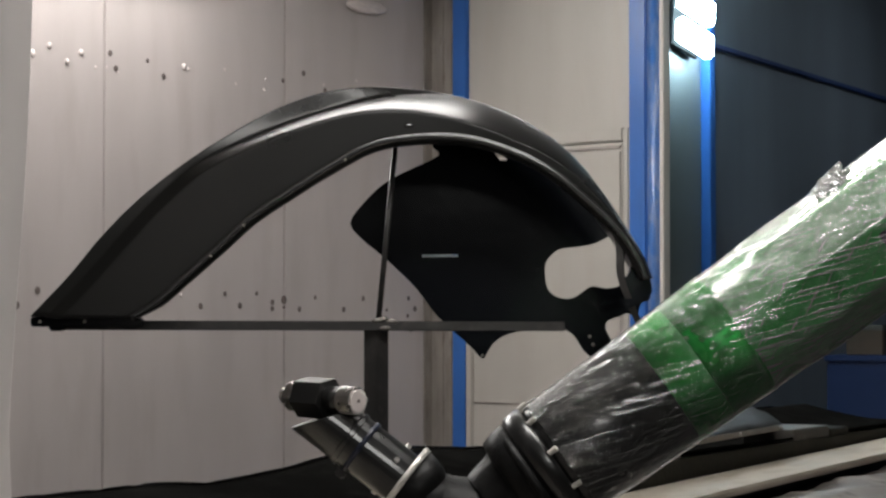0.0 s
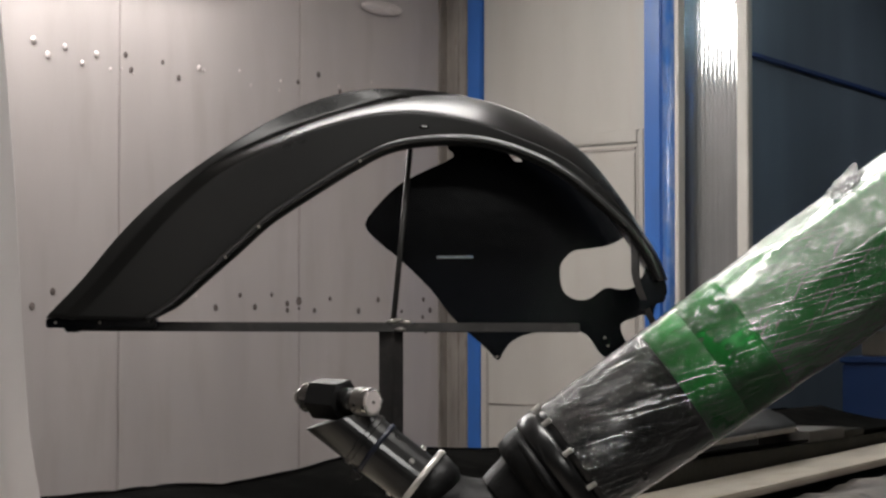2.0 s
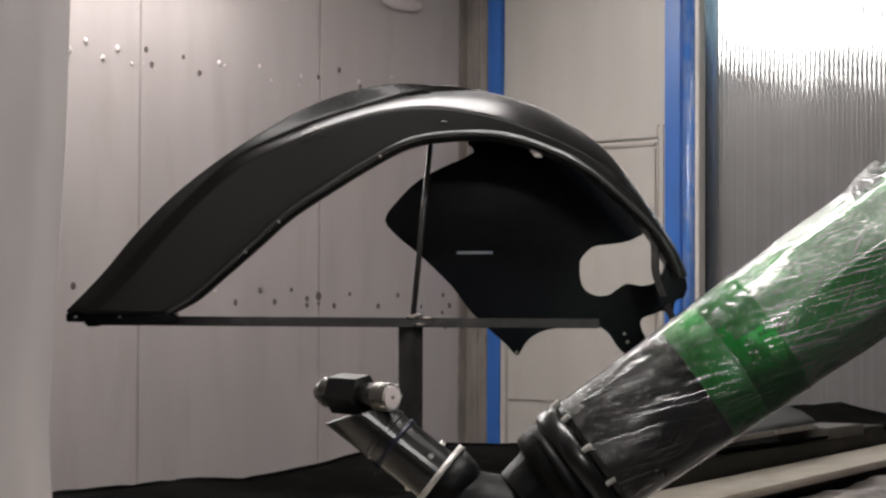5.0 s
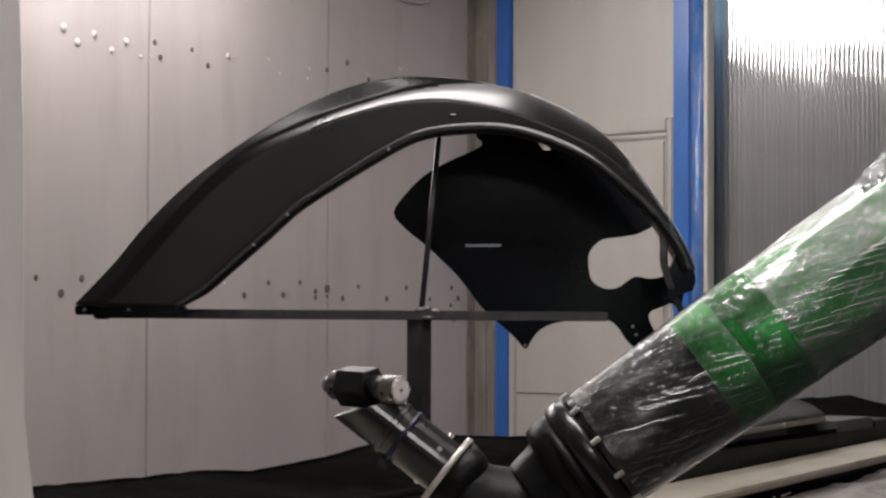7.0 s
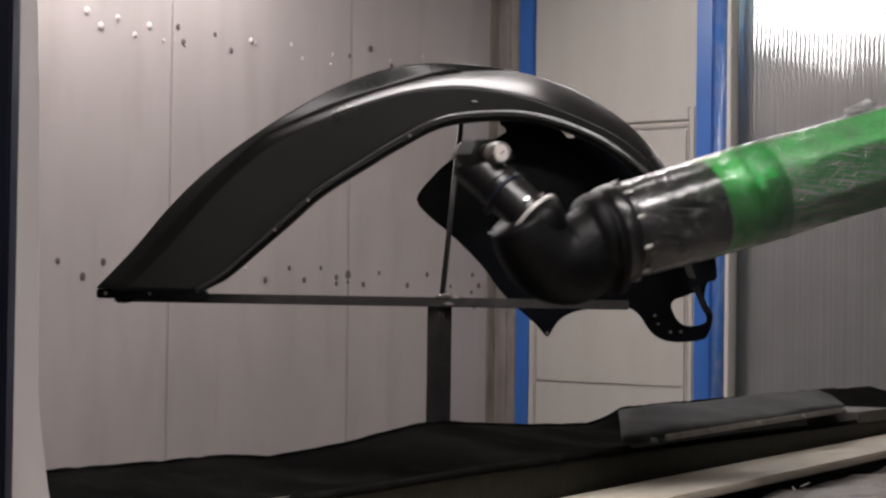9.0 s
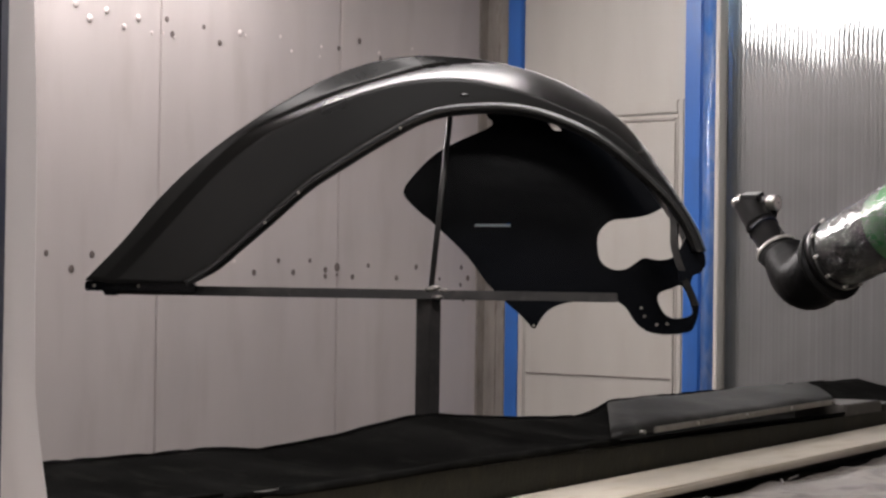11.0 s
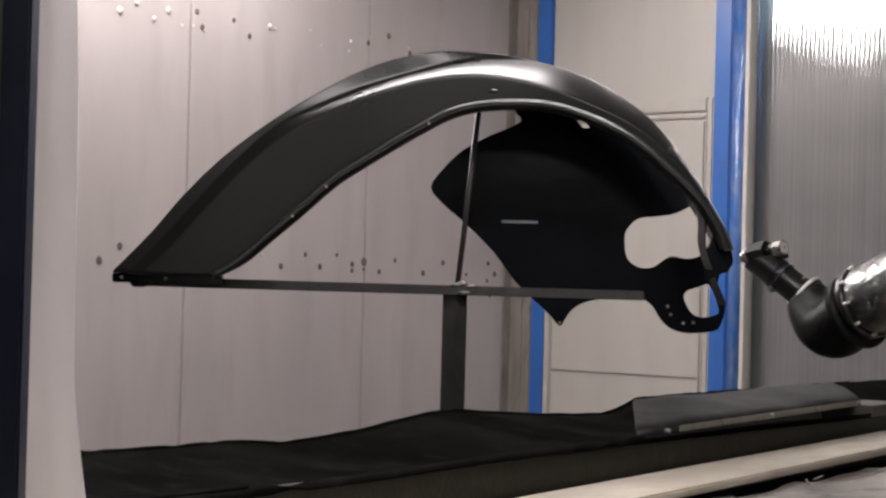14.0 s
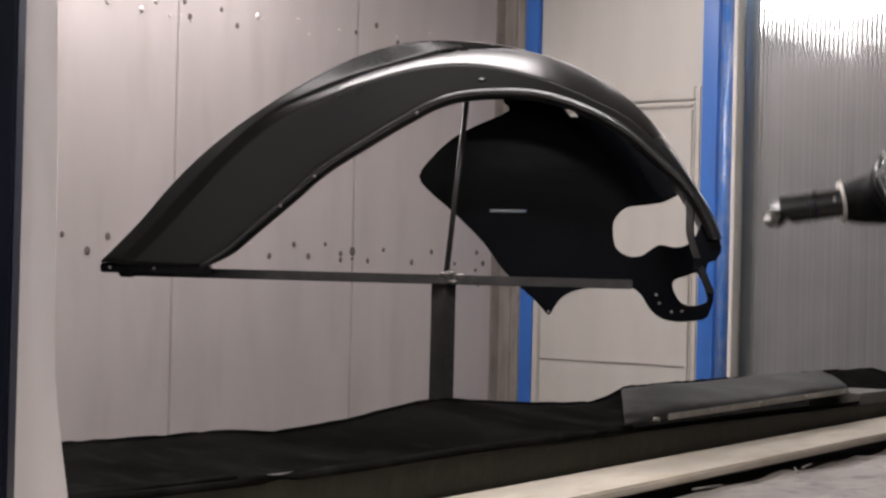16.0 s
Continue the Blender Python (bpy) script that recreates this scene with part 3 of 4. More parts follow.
part("strip", box(0.006, 1.10, 0.013, (0.014, 0.72, 0.008), 0.002, turn=pose(0, 0, 0, 0.85)), M_STRIP, guard, "bare metal strip")
for k in range(5):
    part("bolt", span((0.012, 0.10 + 0.29 * k, -0.001 + 0.0043 * k), (0.024, 0.10 + 0.29 * k, -0.001 + 0.0043 * k), 0.0042, seg=8), M_STRIP, guard)
end_box = thing("end_box", TROUGH @ pose(-0.075, 2.33, 0.93), "grey steel box spattered with paint at the trough's end", "box")
part("body", box(0.14, 0.30, 0.085, (0, 0, 0.0425), 0.004), M_BOX, end_box)
part("cover", box(0.14, 0.17, 0.075, (0, 0.238, 0.0375), 0.004), M_BEAM, end_box)
board = tagged(part("ledge_board", box(0.18, 7.0, 0.018, (0, 0, 0), 0.004), M_BOARD, m=TROUGH @ pose(0.102, 0.6, 0.9165, 0.85)), "long whitish board stained with paint along the trough", "board")
legs = thing("board_support", TROUGH @ pose(0.17, 0.6, 0), "dark steel support below the board", "support")
part("plate", box(0.02, 6.9, 0.85, (0, 0, 0.425)), M_SPLASH, legs, "paint-splashed sheet")

bench = thing("low_bench", TROUGH @ pose(0.43, 0.6, 0), "low bench below the board under grey paint-splashed paper", "bench")
bm = box(0.46, 6.9, 0.87, (0, 0, 0.435), 0.006)
for v in bm.verts:
    v.co.z += 0.0148 * v.co.y * (v.co.z > 0.4)
part("body", bm, M_BEAM, bench)
bm, crumple = bmesh.new(), []
for i in range(121):
    y = -3.45 + 6.9 * i / 120
    crumple.append([bm.verts.new((-0.235 + 0.47 * j / 14, y, 0.886 + 0.0148 * y + 0.016 * noise.noise((j * 0.45, y * 5, 1.0)) + 0.008 * noise.noise((j * 1.1, y * 13, 4.0)))) for j in range(15)])
for a, b in zip(crumple, crumple[1:]):
    for j in range(14):
        bm.faces.new((a[j], a[j + 1], b[j + 1], b[j]))
part("paper", bm, M_SPLASH, bench, "crumpled paint-splashed paper", True).modifiers.new("thickness", "SOLIDIFY").thickness = 0.003
for x, y, turn, long in ((-0.20, 0.10, -95, 0.12), (-0.21, 0.52, -66, 0.11), (-0.21, 0.62, -80, 0.10)):
    rod = thing("thin_wire", TROUGH @ pose(0.43 + x, 0.6 + y, 0.899 + 0.0148 * y, 0, 0, turn), "thin pale wire lying on the paper beside the board", "wire", "thin wires")
    part("shaft", span((0, 0, 0), (long, 0, 0), 0.0022, seg=8), M_STRIP, rod)

# ---- left opening ----
frame_post = thing("opening_post", pose(-0.527, 2.5, 0), "dark blue steel post of the booth opening", "post")
part("profile", box(0.034, 0.05, 3.2, (0.008, 0, 1.6), 0.004), M_FRAME, frame_post)
part("seal", box(0.016, 0.04, 3.2, (-0.018, 0.002, 1.6), 0.003), M_GREYSTRIP, frame_post, "grey seal strip")
part("profile", box(0.05, 0.05, 3.2, (-0.052, 0, 1.6), 0.004), M_FRAME, frame_post)
sheet = thing("plastic_sheet", pose(-0.50, 2.72, 1.3), "thin white plastic sheet hanging behind the post", "curtain")
bm = bmesh.new()
rows_ = []
for i in range(61):
    z = -1.2 + 2.9 * i / 60
    edge = 0.036 - 0.012 * math.tanh(z * 4 + 0.4) + 0.004 * math.sin(9 * z) + (0.018 if z < -0.15 else 0) * min(1, (-0.15 - z) * 5 if z < -0.15 else 0)
    rows_.append([bm.verts.new((edge - 0.5 * j / 12, 0.015 * math.sin(1.5 * j + 2 * z) * (j > 0) + 0.012 * math.sin(5 * z) * j / 12, z)) for j in range(13)])
for a, b in zip(rows_, rows_[1:]):
    for j in range(12):
        bm.faces.new((a[j], a[j + 1], b[j + 1], b[j]))
sh = part("sheet", bm, M_PLASTIC, sheet, "", True)
sh.modifiers.new("thickness", "SOLIDIFY").thickness = 0.002

# ---- work stand and fender ----
STAND_AT = Vector((0.009, 4.98, 1.296))
stand = thing("work_stand", Matrix.Translation(STAND_AT), "dark steel stand with a post, long crossbar and thin rod", "stand")
part("post", box(0.043, 0.043, 0.36, (-0.017, 0.03, -0.192), 0.003, turn=pose(0, 0, 0, 0, 0, -42)), M_STAND, stand)
part("crossbar", box(1.19, 0.022, 0.022, (-0.175, 0.0, -0.006), 0.002, turn=pose(0, 0, 0, 0, 0.15, 0)), M_STAND, stand)
part("rod", span((-0.012, 0.0, 0.005), (0.027, 0.03, 0.41), 0.0065), M_STAND, stand, "", True)
bm = bmesh.new()
for q in ((-0.014, -0.012, 0.006), (0.004, -0.012, -0.012), (0.02, -0.01, 0.004), (-0.002, -0.012, 0.010)):
    bmesh.ops.create_icosphere(bm, subdivisions=2, radius=0.008, matrix=Matrix.Translation(q) @ Matrix.Diagonal((1.8, 0.6, 0.7, 1)))
part("weld", bm, M_WELD, stand, "bright weld bead", True)

LIP = [(-0.568, 0.012), (-0.509, 0.049), (-0.449, 0.103), (-0.373, 0.171), (-0.298, 0.239), (-0.21, 0.298), (-0.121, 0.354), (-0.033, 0.401), (0.057, 0.42), (0.172, 0.422), (0.274, 0.397), (0.377, 0.348), (0.468, 0.275), (0.537, 0.207), (0.578, 0.144), (0.596, 0.1)]
SHOULDER = [(-0.728, 0.01), (-0.65, 0.091), (-0.58, 0.171), (-0.492, 0.266), (-0.397, 0.346), (-0.291, 0.4), (-0.182, 0.445), (-0.066, 0.475), (0.049, 0.481), (0.178, 0.459), (0.294, 0.417), (0.398, 0.366), (0.485, 0.289), (0.548, 0.211), (0.587, 0.147), (0.606, 0.1)]
CROWN = [(-0.761, 0.013), (-0.678, 0.102), (-0.607, 0.184), (-0.517, 0.282), (-0.422, 0.365), (-0.314, 0.422), (-0.204, 0.47), (-0.081, 0.507), (0.043, 0.528), (0.187, 0.52), (0.319, 0.472), (0.431, 0.393), (0.511, 0.296), (0.569, 0.208), (0.603, 0.15), (0.622, 0.102)]
RIDGE = [(-0.798, 0.016), (-0.713, 0.106), (-0.64, 0.195), (-0.554, 0.283), (-0.457, 0.364), (-0.356, 0.435), (-0.245, 0.498), (-0.121, 0.539), (0.01, 0.547), (0.168, 0.527), (0.305, 0.466), (0.416, 0.387), (0.497, 0.294), (0.558, 0.208), (0.593, 0.151), (0.613, 0.102)]
fender = thing("car_fender", Matrix.Translation((0.009, 4.9, 1.296)), "black primed front fender of a classic car on a stand", "fender")
n_sub = 5


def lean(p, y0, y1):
    """A point of the outline drawn at depth y0, moved along the camera's line of sight to depth y1, so its outline in
    view stays.
    """
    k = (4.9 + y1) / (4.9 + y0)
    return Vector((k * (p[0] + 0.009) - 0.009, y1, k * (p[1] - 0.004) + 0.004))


lip, shoulder, crown, ridge = (spline(r, n_sub) for r in (LIP, SHOULDER, CROWN, RIDGE))
bm = bmesh.new()
secs = []
for i in range(len(lip)):
    l, s, c, r = lip[i], shoulder[i], crown[i], ridge[i]
    grow = min(1.0, max(0.0, (i - 12) / 20))                     # the shoulder step fades out towards the tail
    grow = grow * grow * (3 - 2 * grow)
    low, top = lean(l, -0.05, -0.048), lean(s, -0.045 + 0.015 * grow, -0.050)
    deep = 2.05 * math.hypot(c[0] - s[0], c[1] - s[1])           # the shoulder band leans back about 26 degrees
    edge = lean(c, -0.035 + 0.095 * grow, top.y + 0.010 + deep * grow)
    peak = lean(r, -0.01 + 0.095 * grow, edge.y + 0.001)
    down = Vector((l[0] - s[0], 0, l[1] - s[1])).normalized()
    prof = [low + 0.017 * down + Vector((0, 0.012, 0)), low + 0.014 * down + Vector((0, 0.003, 0)), low]
    prof += [low.lerp(top, f) for f in (0.15, 0.3, 0.5, 0.7, 0.85, 0.95, 0.99)]
    prof += [top.lerp(edge, f) + Vector((0, 0, 0.0045 * grow * math.sin(math.pi * f))) for f in (0.02, 0.12, 0.3, 0.5, 0.7, 0.88, 0.98)]
    prof += [edge.lerp(peak, f) for f in (0.05, 0.3, 0.6, 0.9, 0.97)]
    prof += [peak, peak + Vector((0, 0.004, -0.001)), peak + Vector((0.02 * (l[0] - r[0]), 0.03, 0.02 * (l[1] - r[1]))), peak + Vector((0.12 * (l[0] - r[0]), 0.16, 0.12 * (l[1] - r[1]) - 0.02))]
    secs.append([bm.verts.new(p) for p in prof])
for a, b in zip(secs, secs[1:]):
    for k in range(len(a) - 1):
        bm.faces.new((a[k], a[k + 1], b[k + 1], b[k]))
bmesh.ops.remove_doubles(bm, verts=bm.verts[:], dist=1e-5)
skin = part("skin", bm, M_FENDER, fender, "satin black outer skin", True)
sol = skin.modifiers.new("thickness", "SOLIDIFY")
sol.thickness, sol.offset = 0.003, 0
# rolled bead along the wheel opening
bead_pts = [Vector((p[0], -0.051, p[1])) for p in lip]
bm = swept(bead_pts, [0.0085] * len(bead_pts), 16)
for v in bm.verts:
    v.co.y = -0.0495 + 0.4 * (v.co.y + 0.051)                    # flattened roll
part("bead", bm, M_LIP, fender, "glossy rolled lip", True)
# small raised dome, added only to give a glint on the side
bm = bmesh.new()
bmesh.ops.create_uvsphere(bm, u_segments=16, v_segments=10, radius=1, matrix=Matrix.Translation((0.058, -0.0515, 0.447)) @ Matrix.Diagonal((0.011, 0.0024, 0.005, 1)))
part("glint_dome", bm, M_LIP, fender, "small raised dome that catches a glint", True)
# bolted end plate at the tail
part("end_plate", box(0.25, 0.05, 0.022, (-0.6725, -0.0, 0.003), 0.003), M_FENDER_IN, fender)
part("end_plate", box(0.03, 0.05, 0.012, (-0.74, 0.01, -0.012), 0.003), M_FENDER_IN, fender)
for x in (-0.775, -0.675):
    part("bolt", span((x, -0.03, 0.004), (x, -0.022, 0.004), 0.0036, seg=8), M_STRIP, fender)
for i in (14, 19, 32):
    p = lip[i]
    part("bolt", span((p[0], -0.064, p[1] - 0.006), (p[0], -0.05, p[1] - 0.006), 0.0032, seg=8), M_STRIP, fender)
# inner apron with the lamp opening and the bracket ring
APRON = [(0.116, 0.433), (0.131, 0.406), (0.049, 0.366), (-0.005, 0.335), (-0.052, 0.289), (-0.083, 0.241), (-0.051, 0.2), (-0.002, 0.16), (0.075, 0.086), (0.129, 0.016), (0.207, -0.055), (0.237, -0.086), (0.251, -0.068), (0.268, -0.045), (0.302, -0.026), (0.357, -0.016), (0.425, -0.013), (0.459, -0.031), (0.481, -0.064), (0.508, -0.087), (0.549, -0.096), (0.611, -0.089), (0.628, -0.069), (0.636, -0.027), (0.616, 0.006), (0.622, 0.048), (0.645, 0.062), (0.632, 0.143), (0.580, 0.240), (0.488, 0.319), (0.391, 0.4), (0.281, 0.446), (0.184, 0.458)]
LAMP_HOLE = [(0.389, 0.126), (0.395, 0.153), (0.422, 0.178), (0.463, 0.184), (0.511, 0.193), (0.558, 0.214), (0.583, 0.185), (0.600, 0.155), (0.592, 0.118), (0.572, 0.092), (0.54, 0.084), (0.505, 0.089), (0.485, 0.079), (0.458, 0.061), (0.424, 0.061), (0.396, 0.082)]
RING_HOLE = [(0.537, -0.015), (0.541, 0.005), (0.568, 0.015), (0.597, 0.022), (0.619, -0.028), (0.617, -0.048), (0.583, -0.057), (0.555, -0.047)]
bm = plate(spline(APRON, 3, True), [spline(LAMP_HOLE, 3, True), spline(RING_HOLE, 3, True), [(0.091, 0.166), (0.178, 0.167), (0.179, 0.16), (0.091, 0.159)], [(0.267, 0.411), (0.285, 0.412), (0.299, 0.395), (0.281, 0.395)]], 0.004)
apron = part("apron", bm, M_FENDER_IN, fender, "glossy black inner apron with a lamp opening", False, pose(0, 0.30, 0))
for x, z in ((0.237, -0.078), (0.497, -0.032), (0.505, -0.052), (0.535, -0.072), (0.325, -0.02), (0.56, -0.07)):
    part("bolt", span((x, -0.008, z), (x, 0.0, z), 0.0036, seg=8), M_STRIP, apron)
# nose end and brace strap
nose = [(0.524, 0.232), (0.548, 0.204), (0.582, 0.150), (0.602, 0.112), (0.611, 0.086), (0.610, 0.067), (0.597, 0.054), (0.578, 0.043), (0.552, 0.033), (0.546, 0.065), (0.538, 0.103), (0.534, 0.155)]
nose_slot = [(0.551, 0.161), (0.560, 0.166), (0.566, 0.143), (0.560, 0.117), (0.551, 0.104), (0.549, 0.136)]
# added strip whose pale blue stands for the brightness in the apron slot
part("slot_filler", box(0.088, 0.003, 0.0065, (0.135, 0.305, 0.163), 0.001), M_SLOTFILL, fender, "pale filler for the bright slot in the apron")
part("nose", plate(spline(nose, 4, True), [spline(nose_slot, 3, True)], 0.025), M_FENDER_IN, fender, "", False, pose(0, -0.02, 0))
strap = [(0.534, 0.215, -0.032), (0.537, 0.158, -0.032), (0.540, 0.104, -0.030), (0.571, 0.027, -0.01), (0.598, -0.023, 0.03)]
bm = bmesh.new()
prev = None
for x, z, y in spline(strap, 6):
    cur = [bm.verts.new(p) for p in ((x - 0.008, y, z), (x + 0.008, y, z), (x + 0.008, y + 0.004, z), (x - 0.008, y + 0.004, z))]
    if prev:
        for k in range(4):
            bm.faces.new((prev[k], prev[(k + 1) % 4], cur[(k + 1) % 4], cur[k]))
    prev = cur
part("brace", bm, M_STAND, fender, "flat brace strap")

# ---- painting robot ----
robot = thing("painting_robot", pose(0, 0, 0), "green and black painting robot arm wrapped in clear film", "robot arm")
FACE = math.radians(168)                                         # girth angle of the lettered flat


def girth_shape(x, a):
    """Radius factor round the arm: round at the band, eight-sided further on."""
    f = min(1.0, max(0.0, (x - 0.34) / 0.10))
    f = f * f * (3 - 2 * f)
    flat = sum(abs(math.cos(a - FACE - k * math.pi / 4)) ** 80 for k in range(4)) ** (-1 / 80)
    return 1 + f * (0.962 * flat - 1)


bm, rings = bmesh.new(), []
for x in (0.19, 0.25, 0.34, 0.36, 0.38, 0.40, 0.42, 0.44, 0.8, 1.5):
    r0 = 0.0935 + 0.003 * min(1, (x - 0.19) / 0.2)
    rings.append([bm.verts.new((x, r0 * girth_shape(x, a) * math.cos(a), r0 * girth_shape(x, a) * math.sin(a))) for a in (2 * math.pi * k / 96 for k in range(96))])
for p, q in zip(rings, rings[1:]):
    for k in range(96):
        bm.faces.new((p[k], p[(k + 1) % 96], q[(k + 1) % 96], q[k]))
bm.faces.new(rings[0])
bm.faces.new(rings[-1])
part("forearm", bm, M_GREENARM, robot, "green painted eight-sided forearm", True)
part("green_band", turned([(0.25, 0.0945), (0.251, 0.0985), (0.3185, 0.0995), (0.3195, 0.0945)]), M_GREEN, robot, "green band", True)
part("black_casing", turned([(0.0, 0.0), (0.0, 0.087), (0.006, 0.0905), (0.19, 0.0925), (0.192, 0.0)]), M_BLACK, robot, "black casing", True)


def film(name, x0, x1, r0, r1, n, crease, label, skew, mat):
    """Crinkled clear film round the arm, with slanting folds."""
    bm, rings, seg = bmesh.new(), [], 128
    for i in range(n + 1):
        x = x0 + (x1 - x0) * i / n
        r = r0 + (r1 - r0) * i / n
        ring = []
        for k in range(seg):
            a = 2 * math.pi * k / seg
            q = Vector((x * 30, 2.4 * math.cos(a + skew * 7 * x), 2.4 * math.sin(a + skew * 7 * x)))
            fold = abs(noise.noise(q)) * 0.7 + abs(noise.noise(q * 2.3)) * 0.45
            wide = noise.noise(Vector((x * 5, math.cos(a), math.sin(a))))
            d = r * girth_shape(x, a) + crease * (0.5 * fold + wide)
            ring.append(bm.verts.new((x, d * math.cos(a), d * math.sin(a))))
        rings.append(ring)
    for p, q in zip(rings, rings[1:]):
        for k in range(seg):
            bm.faces.new((p[k], p[(k + 1) % seg], q[(k + 1) % seg], q[k]))
    return part(name, bm, mat, robot, label, True)


film("film_wrap", 0.322, 1.5, 0.1000, 0.1010, 260, 0.0014, "crinkled clear stretch film", 1.1, M_FILM)
film("film_wrap", 0.012, 0.325, 0.0928, 0.1010, 90, 0.0022, "tight clear film over the casing", -0.7, M_THINFILM)
for x, w in ((0.585, 0.050), (0.648, 0.056), (0.725, 0.050), (0.785, 0.050), (0.845, 0.050)):
    mark = box(w, 0.003, 0.046, (x, -0.0925, 0.0), 0.001)
    part("letter_bar", mark, M_MARK, robot, "dark letter bar", False, pose(0, 0, 0, -12, 0, 0))
wrist = new("wrist")
wrist.parent = robot
flange = part("flange", turned([(-0.035, 0.0), (-0.035, 0.088), (-0.028, 0.096), (-0.006, 0.098), (0.0, 0.094), (0.0, 0.0)]), M_BLACK, wrist, "glossy black bolted flange", True)
for k in range(10):
    a = 2 * math.pi * (k + 0.3) / 10
    part("bolt", span((-0.002, 0.094 * math.cos(a), 0.094 * math.sin(a)), (0.012, 0.096 * math.cos(a), 0.096 * math.sin(a)), 0.0042, seg=8), M_RING, wrist)
elbow_path = spline([(-0.02, 0, 0), (-0.07, 0, -0.016), (-0.12, 0, -0.026), (-0.160, 0, -0.008), (-0.190, 0, 0.036), (-0.205, 0, 0.080)], 5)
elbow_r = [0.056 + 0.028 * math.sin(math.pi * (0.25 + 0.75 * i / (len(elbow_path) - 1))) + 0.012 * max(0, 1 - i / 4) for i in range(len(elbow_path))]
part("elbow", swept(elbow_path, elbow_r, 36), M_ELBOW, wrist, "black taped wrist elbow", True)
part("flange_lip", turned([(-0.05, 0.0), (-0.05, 0.098), (-0.046, 0.102), (-0.036, 0.102), (-0.034, 0.0)]), M_ELBOW, wrist, "", True, pose(0, 0, -0.012))
part("shoulder", turned([(-0.034, 0.090), (-0.052, 0.090), (-0.072, 0.084), (-0.078, 0.06)]), M_ELBOW, wrist, "", True)
bm = bmesh.new()
bmesh.ops.create_icosphere(bm, subdivisions=4, radius=1, matrix=Matrix.Diagonal((0.030, 0.022, 0.012, 1)))
for v in bm.verts:
    v.co *= 0.75 + 0.9 * abs(noise.noise(v.co * 90))
part("loose_film", bm, M_FILM, robot, "crumpled loose end of the film", False, pose(0.56, 0.01, 0.103, 0, -12, 0))

head = new("spray_head")
head.parent = robot
part("ball_joint", turned([(-0.06, 0.0), (-0.055, 0.03), (-0.03, 0.050), (0.0, 0.0555), (0.004, 0.0)]), M_ELBOW, head, "", True)
part("clamp_ring", turned([(0.0, 0.045), (0.0, 0.0575), (0.009, 0.0575), (0.009, 0.045)]), M_RING, head, "bright clamp ring", True)
bm = turned([(0.005, 0.0), (0.005, 0.0405), (0.10, 0.0405), (0.101, 0.043), (0.108, 0.043), (0.109, 0.0405), (0.155, 0.0405), (0.155, 0.0)])
for v in bm.verts:
    if v.co.x > 0.15:
        v.co.x += -0.7 * (v.co.z - 0.0) - 0.0
part("tube", bm, M_BLACK, head, "glossy black tube with an angled end", False)
GUN_A, GUN_B = Vector((0.216, -0.034, -0.012)), Vector((0.126, 0.038, 0.058))       # spray gun axis, air cap to gauge
g = lambda f: GUN_A.lerp(GUN_B, f)
part("gun_body", span(g(0.20), g(0.60), 0.031, seg=6), M_BLACK, head, "black six-sided gun body")
part("gun_arm", span(g(0.58), g(0.82), 0.0185, seg=20), M_BLACK, head, "", True)
gauge = part("gauge", span(g(0.80), g(1.0), 0.0205, seg=28), M_CHROME, head, "round steel pressure gauge")
part("dial", span(g(0.995), g(1.012), 0.0165, seg=28), M_SPOT, gauge, "pale dial")
part("hub", span(g(1.0), g(1.022), 0.0026, seg=10), M_HOLE, gauge)
part("nozzle", span(g(0.05), g(0.22), 0.0225, seg=28), M_CHROME, head, "steel air cap ring")
part("air_cap", span(g(-0.08), g(0.06), 0.012, 0.019, seg=24), M_CHROME, head, "steel air cap", True)
part("bracket", box(0.07, 0.036, 0.012, (0.145, 0.0, 0.036), 0.003, turn=pose(0, 0, 0, 0, 42, 0)), M_BLACK, head)
part("strap", turned([(0.080, 0.040), (0.080, 0.0435), (0.087, 0.0435), (0.087, 0.040)]), M_FRAME, head, "dark strap", True)
part("strap_lug", box(0.016, 0.014, 0.014, (0.084, 0.012, -0.046), 0.003), M_BLACK, head)
for a in (0.6, 1.9, 3.2, 4.5):
    part("bolt", span((0.03, 0.04 * math.cos(a), 0.04 * math.sin(a)), (0.03, 0.046 * math.cos(a), 0.046 * math.sin(a)), 0.004, seg=8), M_CHROME, head)


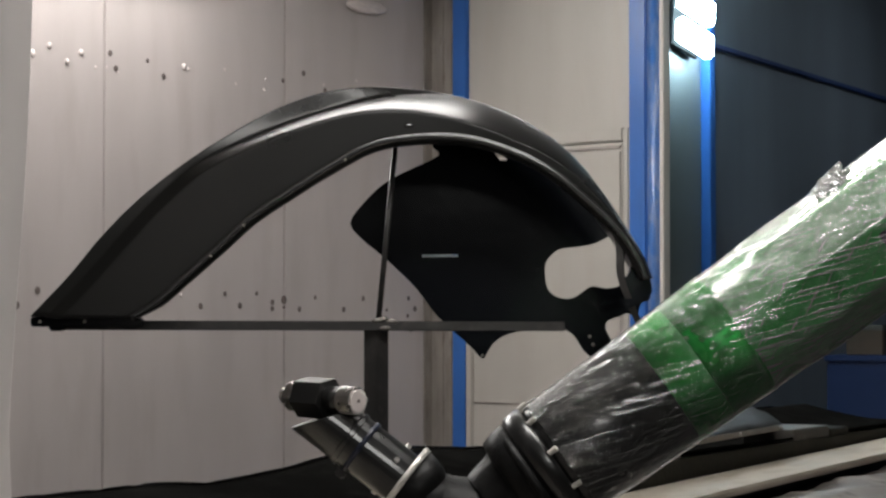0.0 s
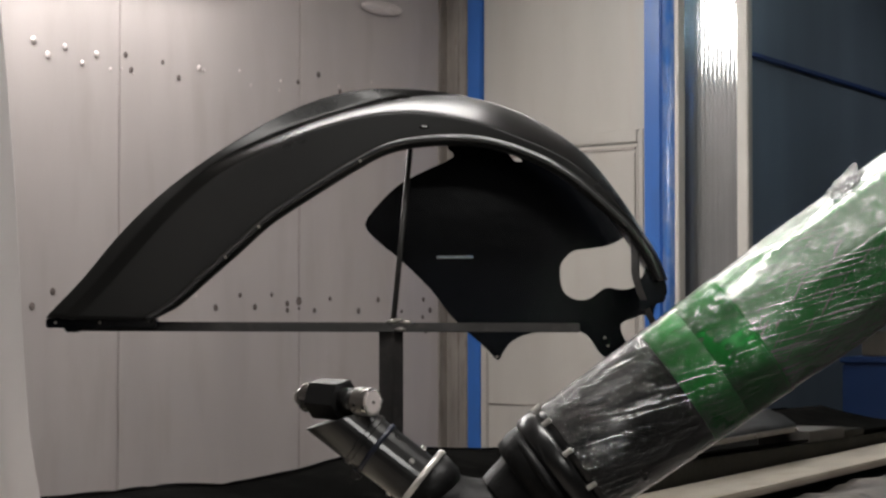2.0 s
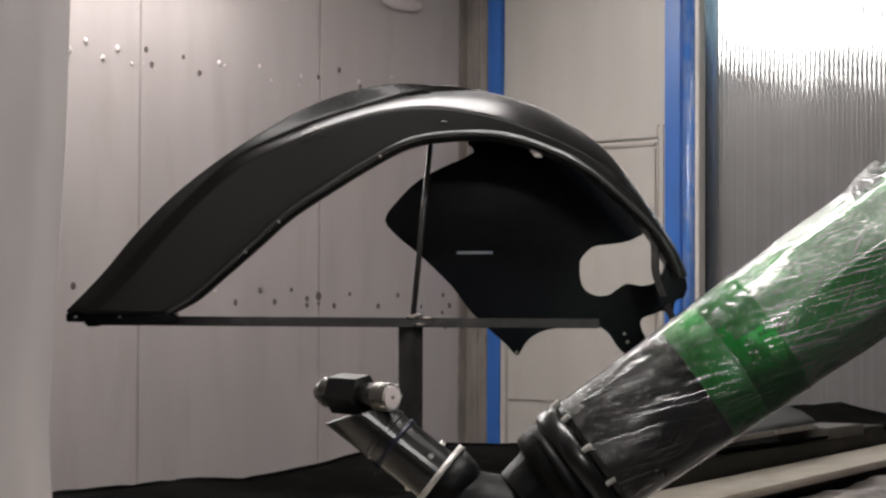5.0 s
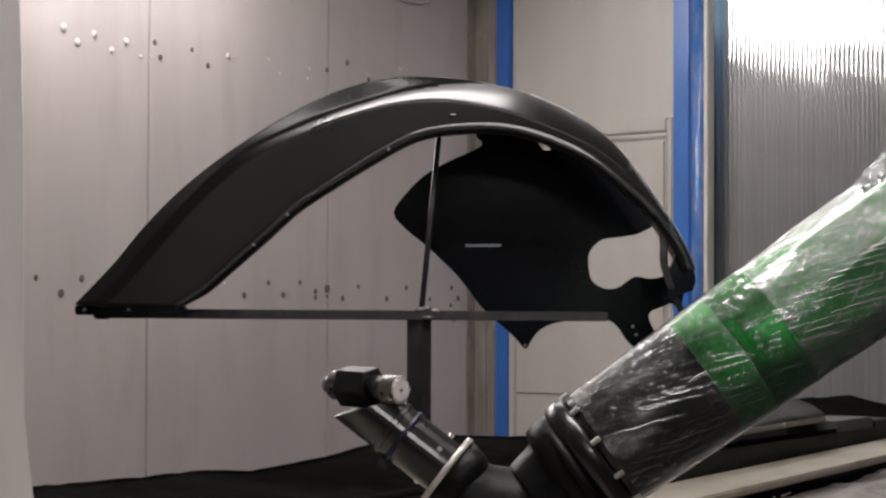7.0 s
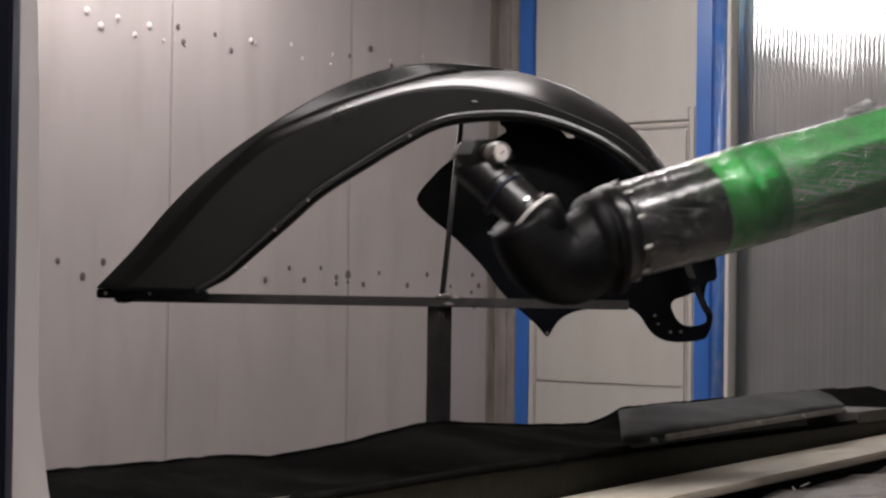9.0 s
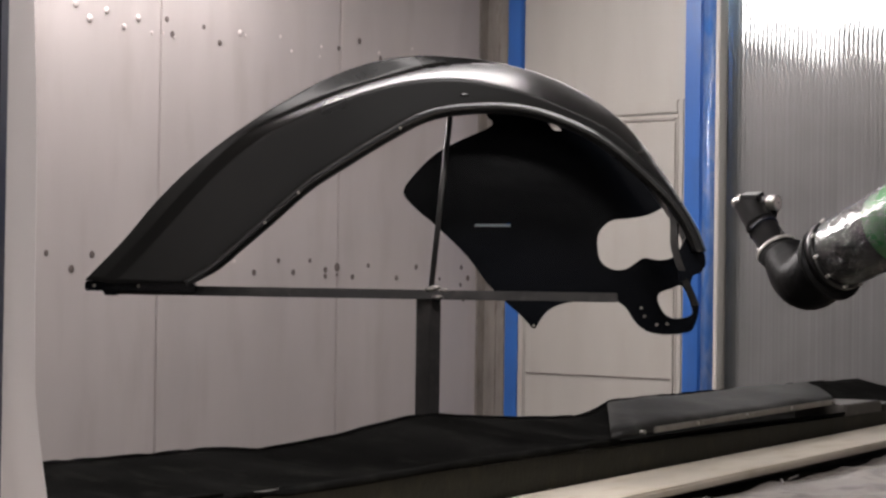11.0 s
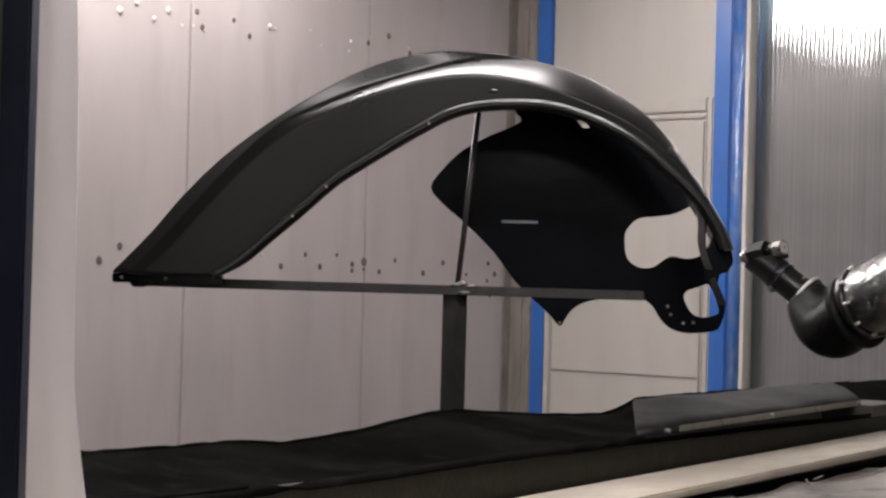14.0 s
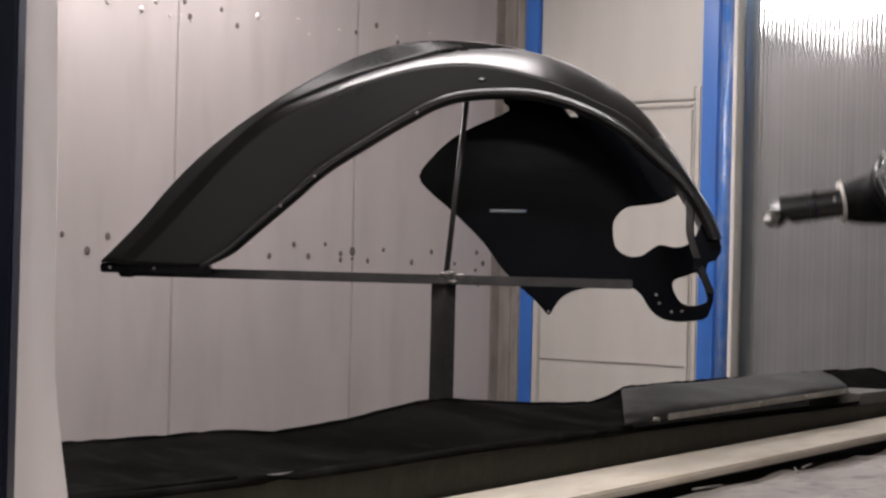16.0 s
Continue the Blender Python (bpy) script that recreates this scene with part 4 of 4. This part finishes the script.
def motions():
    """Keys the sliding door, the hanging sheet, the fender's turn and the robot."""
    ARM = (
        (0, 0.258, 3.141, 1.095, 24.0, -35.6, -2.0),
        (3.5, 0.258, 3.141, 1.095, 24.0, -35.6, -2.0),
        (7.2, 0.258, 3.141, 1.095, 24.0, -35.6, -2.0),
        (7.5, 0.141, 3.486, 1.159, 18.0, -28.8, 16.0),
        (8, 0.070, 3.661, 1.215, 13.9, -28.0, 9.6),
        (8.5, 0.184, 4.049, 1.284, 22.8, -24.2, 14.8),
        (9, 0.340, 4.097, 1.430, 9.2, -16.2, 19.2),
        (9.2, 0.435, 4.392, 1.479, 18.4, -14.8, 18.3),
        (9.8, 0.619, 4.405, 1.531, 11.0, -13.3, -3.9),
        (10.3, 0.949, 4.924, 1.484, 4.1, -14.5, -24.5),
        (10.8, 1.047, 5.438, 1.433, -2.4, -18.3, -46.7),
        (11.3, 1.070, 5.657, 1.363, -6.9, -23.7, -67.3),
        (11.5, 1.077, 5.657, 1.319, -13.8, -23.4, -66.9),
        (12, 1.170, 5.971, 1.205, 1.1, -25.0, -72.4),
        (12.5, 1.166, 5.870, 1.174, -2.6, -26.8, -70.5),
        (13, 1.082, 5.685, 1.179, -8.1, -25.7, -67.3),
        (13.5, 0.955, 5.369, 1.278, -11.8, -22.5, -59.7),
        (14, 1.047, 5.490, 1.290, -4.1, -21.4, -53.2),
        (14.25, 1.150, 5.624, 1.339, 41.7, -21.5, -62.7),
        (14.5, 1.252, 5.757, 1.389, 86.1, -15.3, -69.3),
        (15, 1.263, 5.757, 1.372, 102.7, -19.8, -74.5),
        (15.5, 1.250, 5.853, 1.226, 86.0, -15.5, -69.6),
        (16, 1.251, 5.846, 1.597, 92.9, -17.8, -71.8),
    )
    HEAD = (
        (0, -0.194, 0.025, 0.102, 52.0, -58.2, 123.5),
        (3.5, -0.194, 0.025, 0.102, 52.0, -58.2, 123.5),
        (7.2, -0.194, 0.025, 0.102, 52.0, -58.2, 123.5),
        (7.5, -0.224, -0.015, 0.084, 50.6, -36.9, 110.7),
        (8, -0.192, 0.000, 0.064, 54.9, -43.7, 115.4),
        (8.5, -0.206, -0.001, 0.090, 55.4, -43.2, 110.3),
        (9, -0.169, 0.001, 0.067, 28.1, -42.6, 118.2),
        (9.2, -0.200, -0.002, 0.069, 38.8, -39.2, 114.8),
        (9.8, -0.208, -0.003, 0.076, 48.3, -45.3, 133.5),
        (10.3, -0.216, -0.003, 0.081, 55.0, -52.6, 151.6),
        (10.8, -0.224, -0.003, 0.087, 58.1, -61.8, 174.0),
        (11.3, -0.232, -0.003, 0.093, 52.9, -70.1, -158.0),
        (11.5, -0.232, -0.003, 0.093, 54.2, -67.5, -158.8),
        (12, -0.227, -0.002, 0.085, 107.4, -61.2, 154.2),
        (12.5, -0.238, -0.003, 0.085, 95.7, -61.4, 166.1),
        (13, -0.226, -0.003, 0.089, 59.7, -73.7, -166.1),
        (13.5, -0.200, 0.001, 0.104, 16.4, -63.5, -143.6),
        (14, -0.205, -0.000, 0.087, 6.9, -51.6, -144.2),
        (14.25, -0.205, -0.000, 0.091, 45.3, -64.1, -150.0),
        (14.5, -0.205, 0.000, 0.095, 106.5, -70.1, -180.0),
        (15, -0.205, 0.000, 0.095, 133.2, -70.1, 180.0),
        (15.5, -0.205, 0.000, 0.095, -168.5, -70.1, -180.0),
        (16, -0.205, 0.000, 0.095, -168.3, -70.1, 180.0),
    )
    WRIST = ((0, -12.7), (3.5, -12.7), (7.2, -12.7), (7.5, 9.8), (8, 0.0), (8.5, 0.0), (9, 0.0), (9.2, 0.0), (9.8, 0.0), (10.3, 0.0), (10.8, 0.0), (11.3, 0.0), (11.5, 0.0), (12, 0.0), (12.5, 0.0), (13, 0.0), (13.5, 0.0), (14, 0.0), (14.25, 0.0), (14.5, 0.0), (15, 0.0), (15.5, 0.0), (16, 0.0))
    walk(robot, [(t, pose(*r)) for t, *r in ARM])
    walk(wrist, [(t, pose(0, 0, 0, r)) for t, r in WRIST])
    walk(head, [(t, pose(*r)) for t, *r in HEAD])
    SLIDE = ((0.0, 1.285), (0.25, 1.322), (0.5, 1.369), (1.0, 1.482), (2.0, 1.665), (3.0, 1.880), (4.0, 2.112), (5.0, 2.36), (6.0, 2.61), (7.0, 2.79), (8.0, 2.84), (16.0, 2.84))
    walk(slider, [(t, SIDE @ pose(d, 0.05, 0)) for t, d in SLIDE])
    SWAY = ((0.0, 0.046, 4.0), (0.5, 0.02, 4.0), (1.0, 0.0, 4.0), (1.5, 0.01, 0), (2.0, 0.035, -3.0), (3.0, 0.05, -1.0), (4.0, 0.055, 2.0), (4.7, 0.055, 4.0), (5.8, 0.02, 1.0),
            (7.0, 0.0, 0.0), (8.0, -0.008, 0.0), (9.0, -0.008, 0.0), (12.0, 0.01, 0.0), (14.0, 0.018, 0.0), (15.0, 0.01, 0.0), (16.0, 0.008, 0.0))
    TURN = ((0.0, -0.6), (7.5, -0.6), (8.4, -1.0), (9.0, -1.5), (9.3, -1.5), (11.3, 0.0), (16.0, 0.0))
    hub = Matrix.Translation((0.009, 4.98, 1.296))
    walk(fender, [(t, hub @ pose(0, 0, 0, 0, 0, a) @ pose(0, -0.08, 0)) for t, a in TURN])
    walk(sheet, [(t, pose(-0.536 + dx, 2.72, 1.3, 0, lean, 0)) for t, dx, lean in SWAY])


motions()
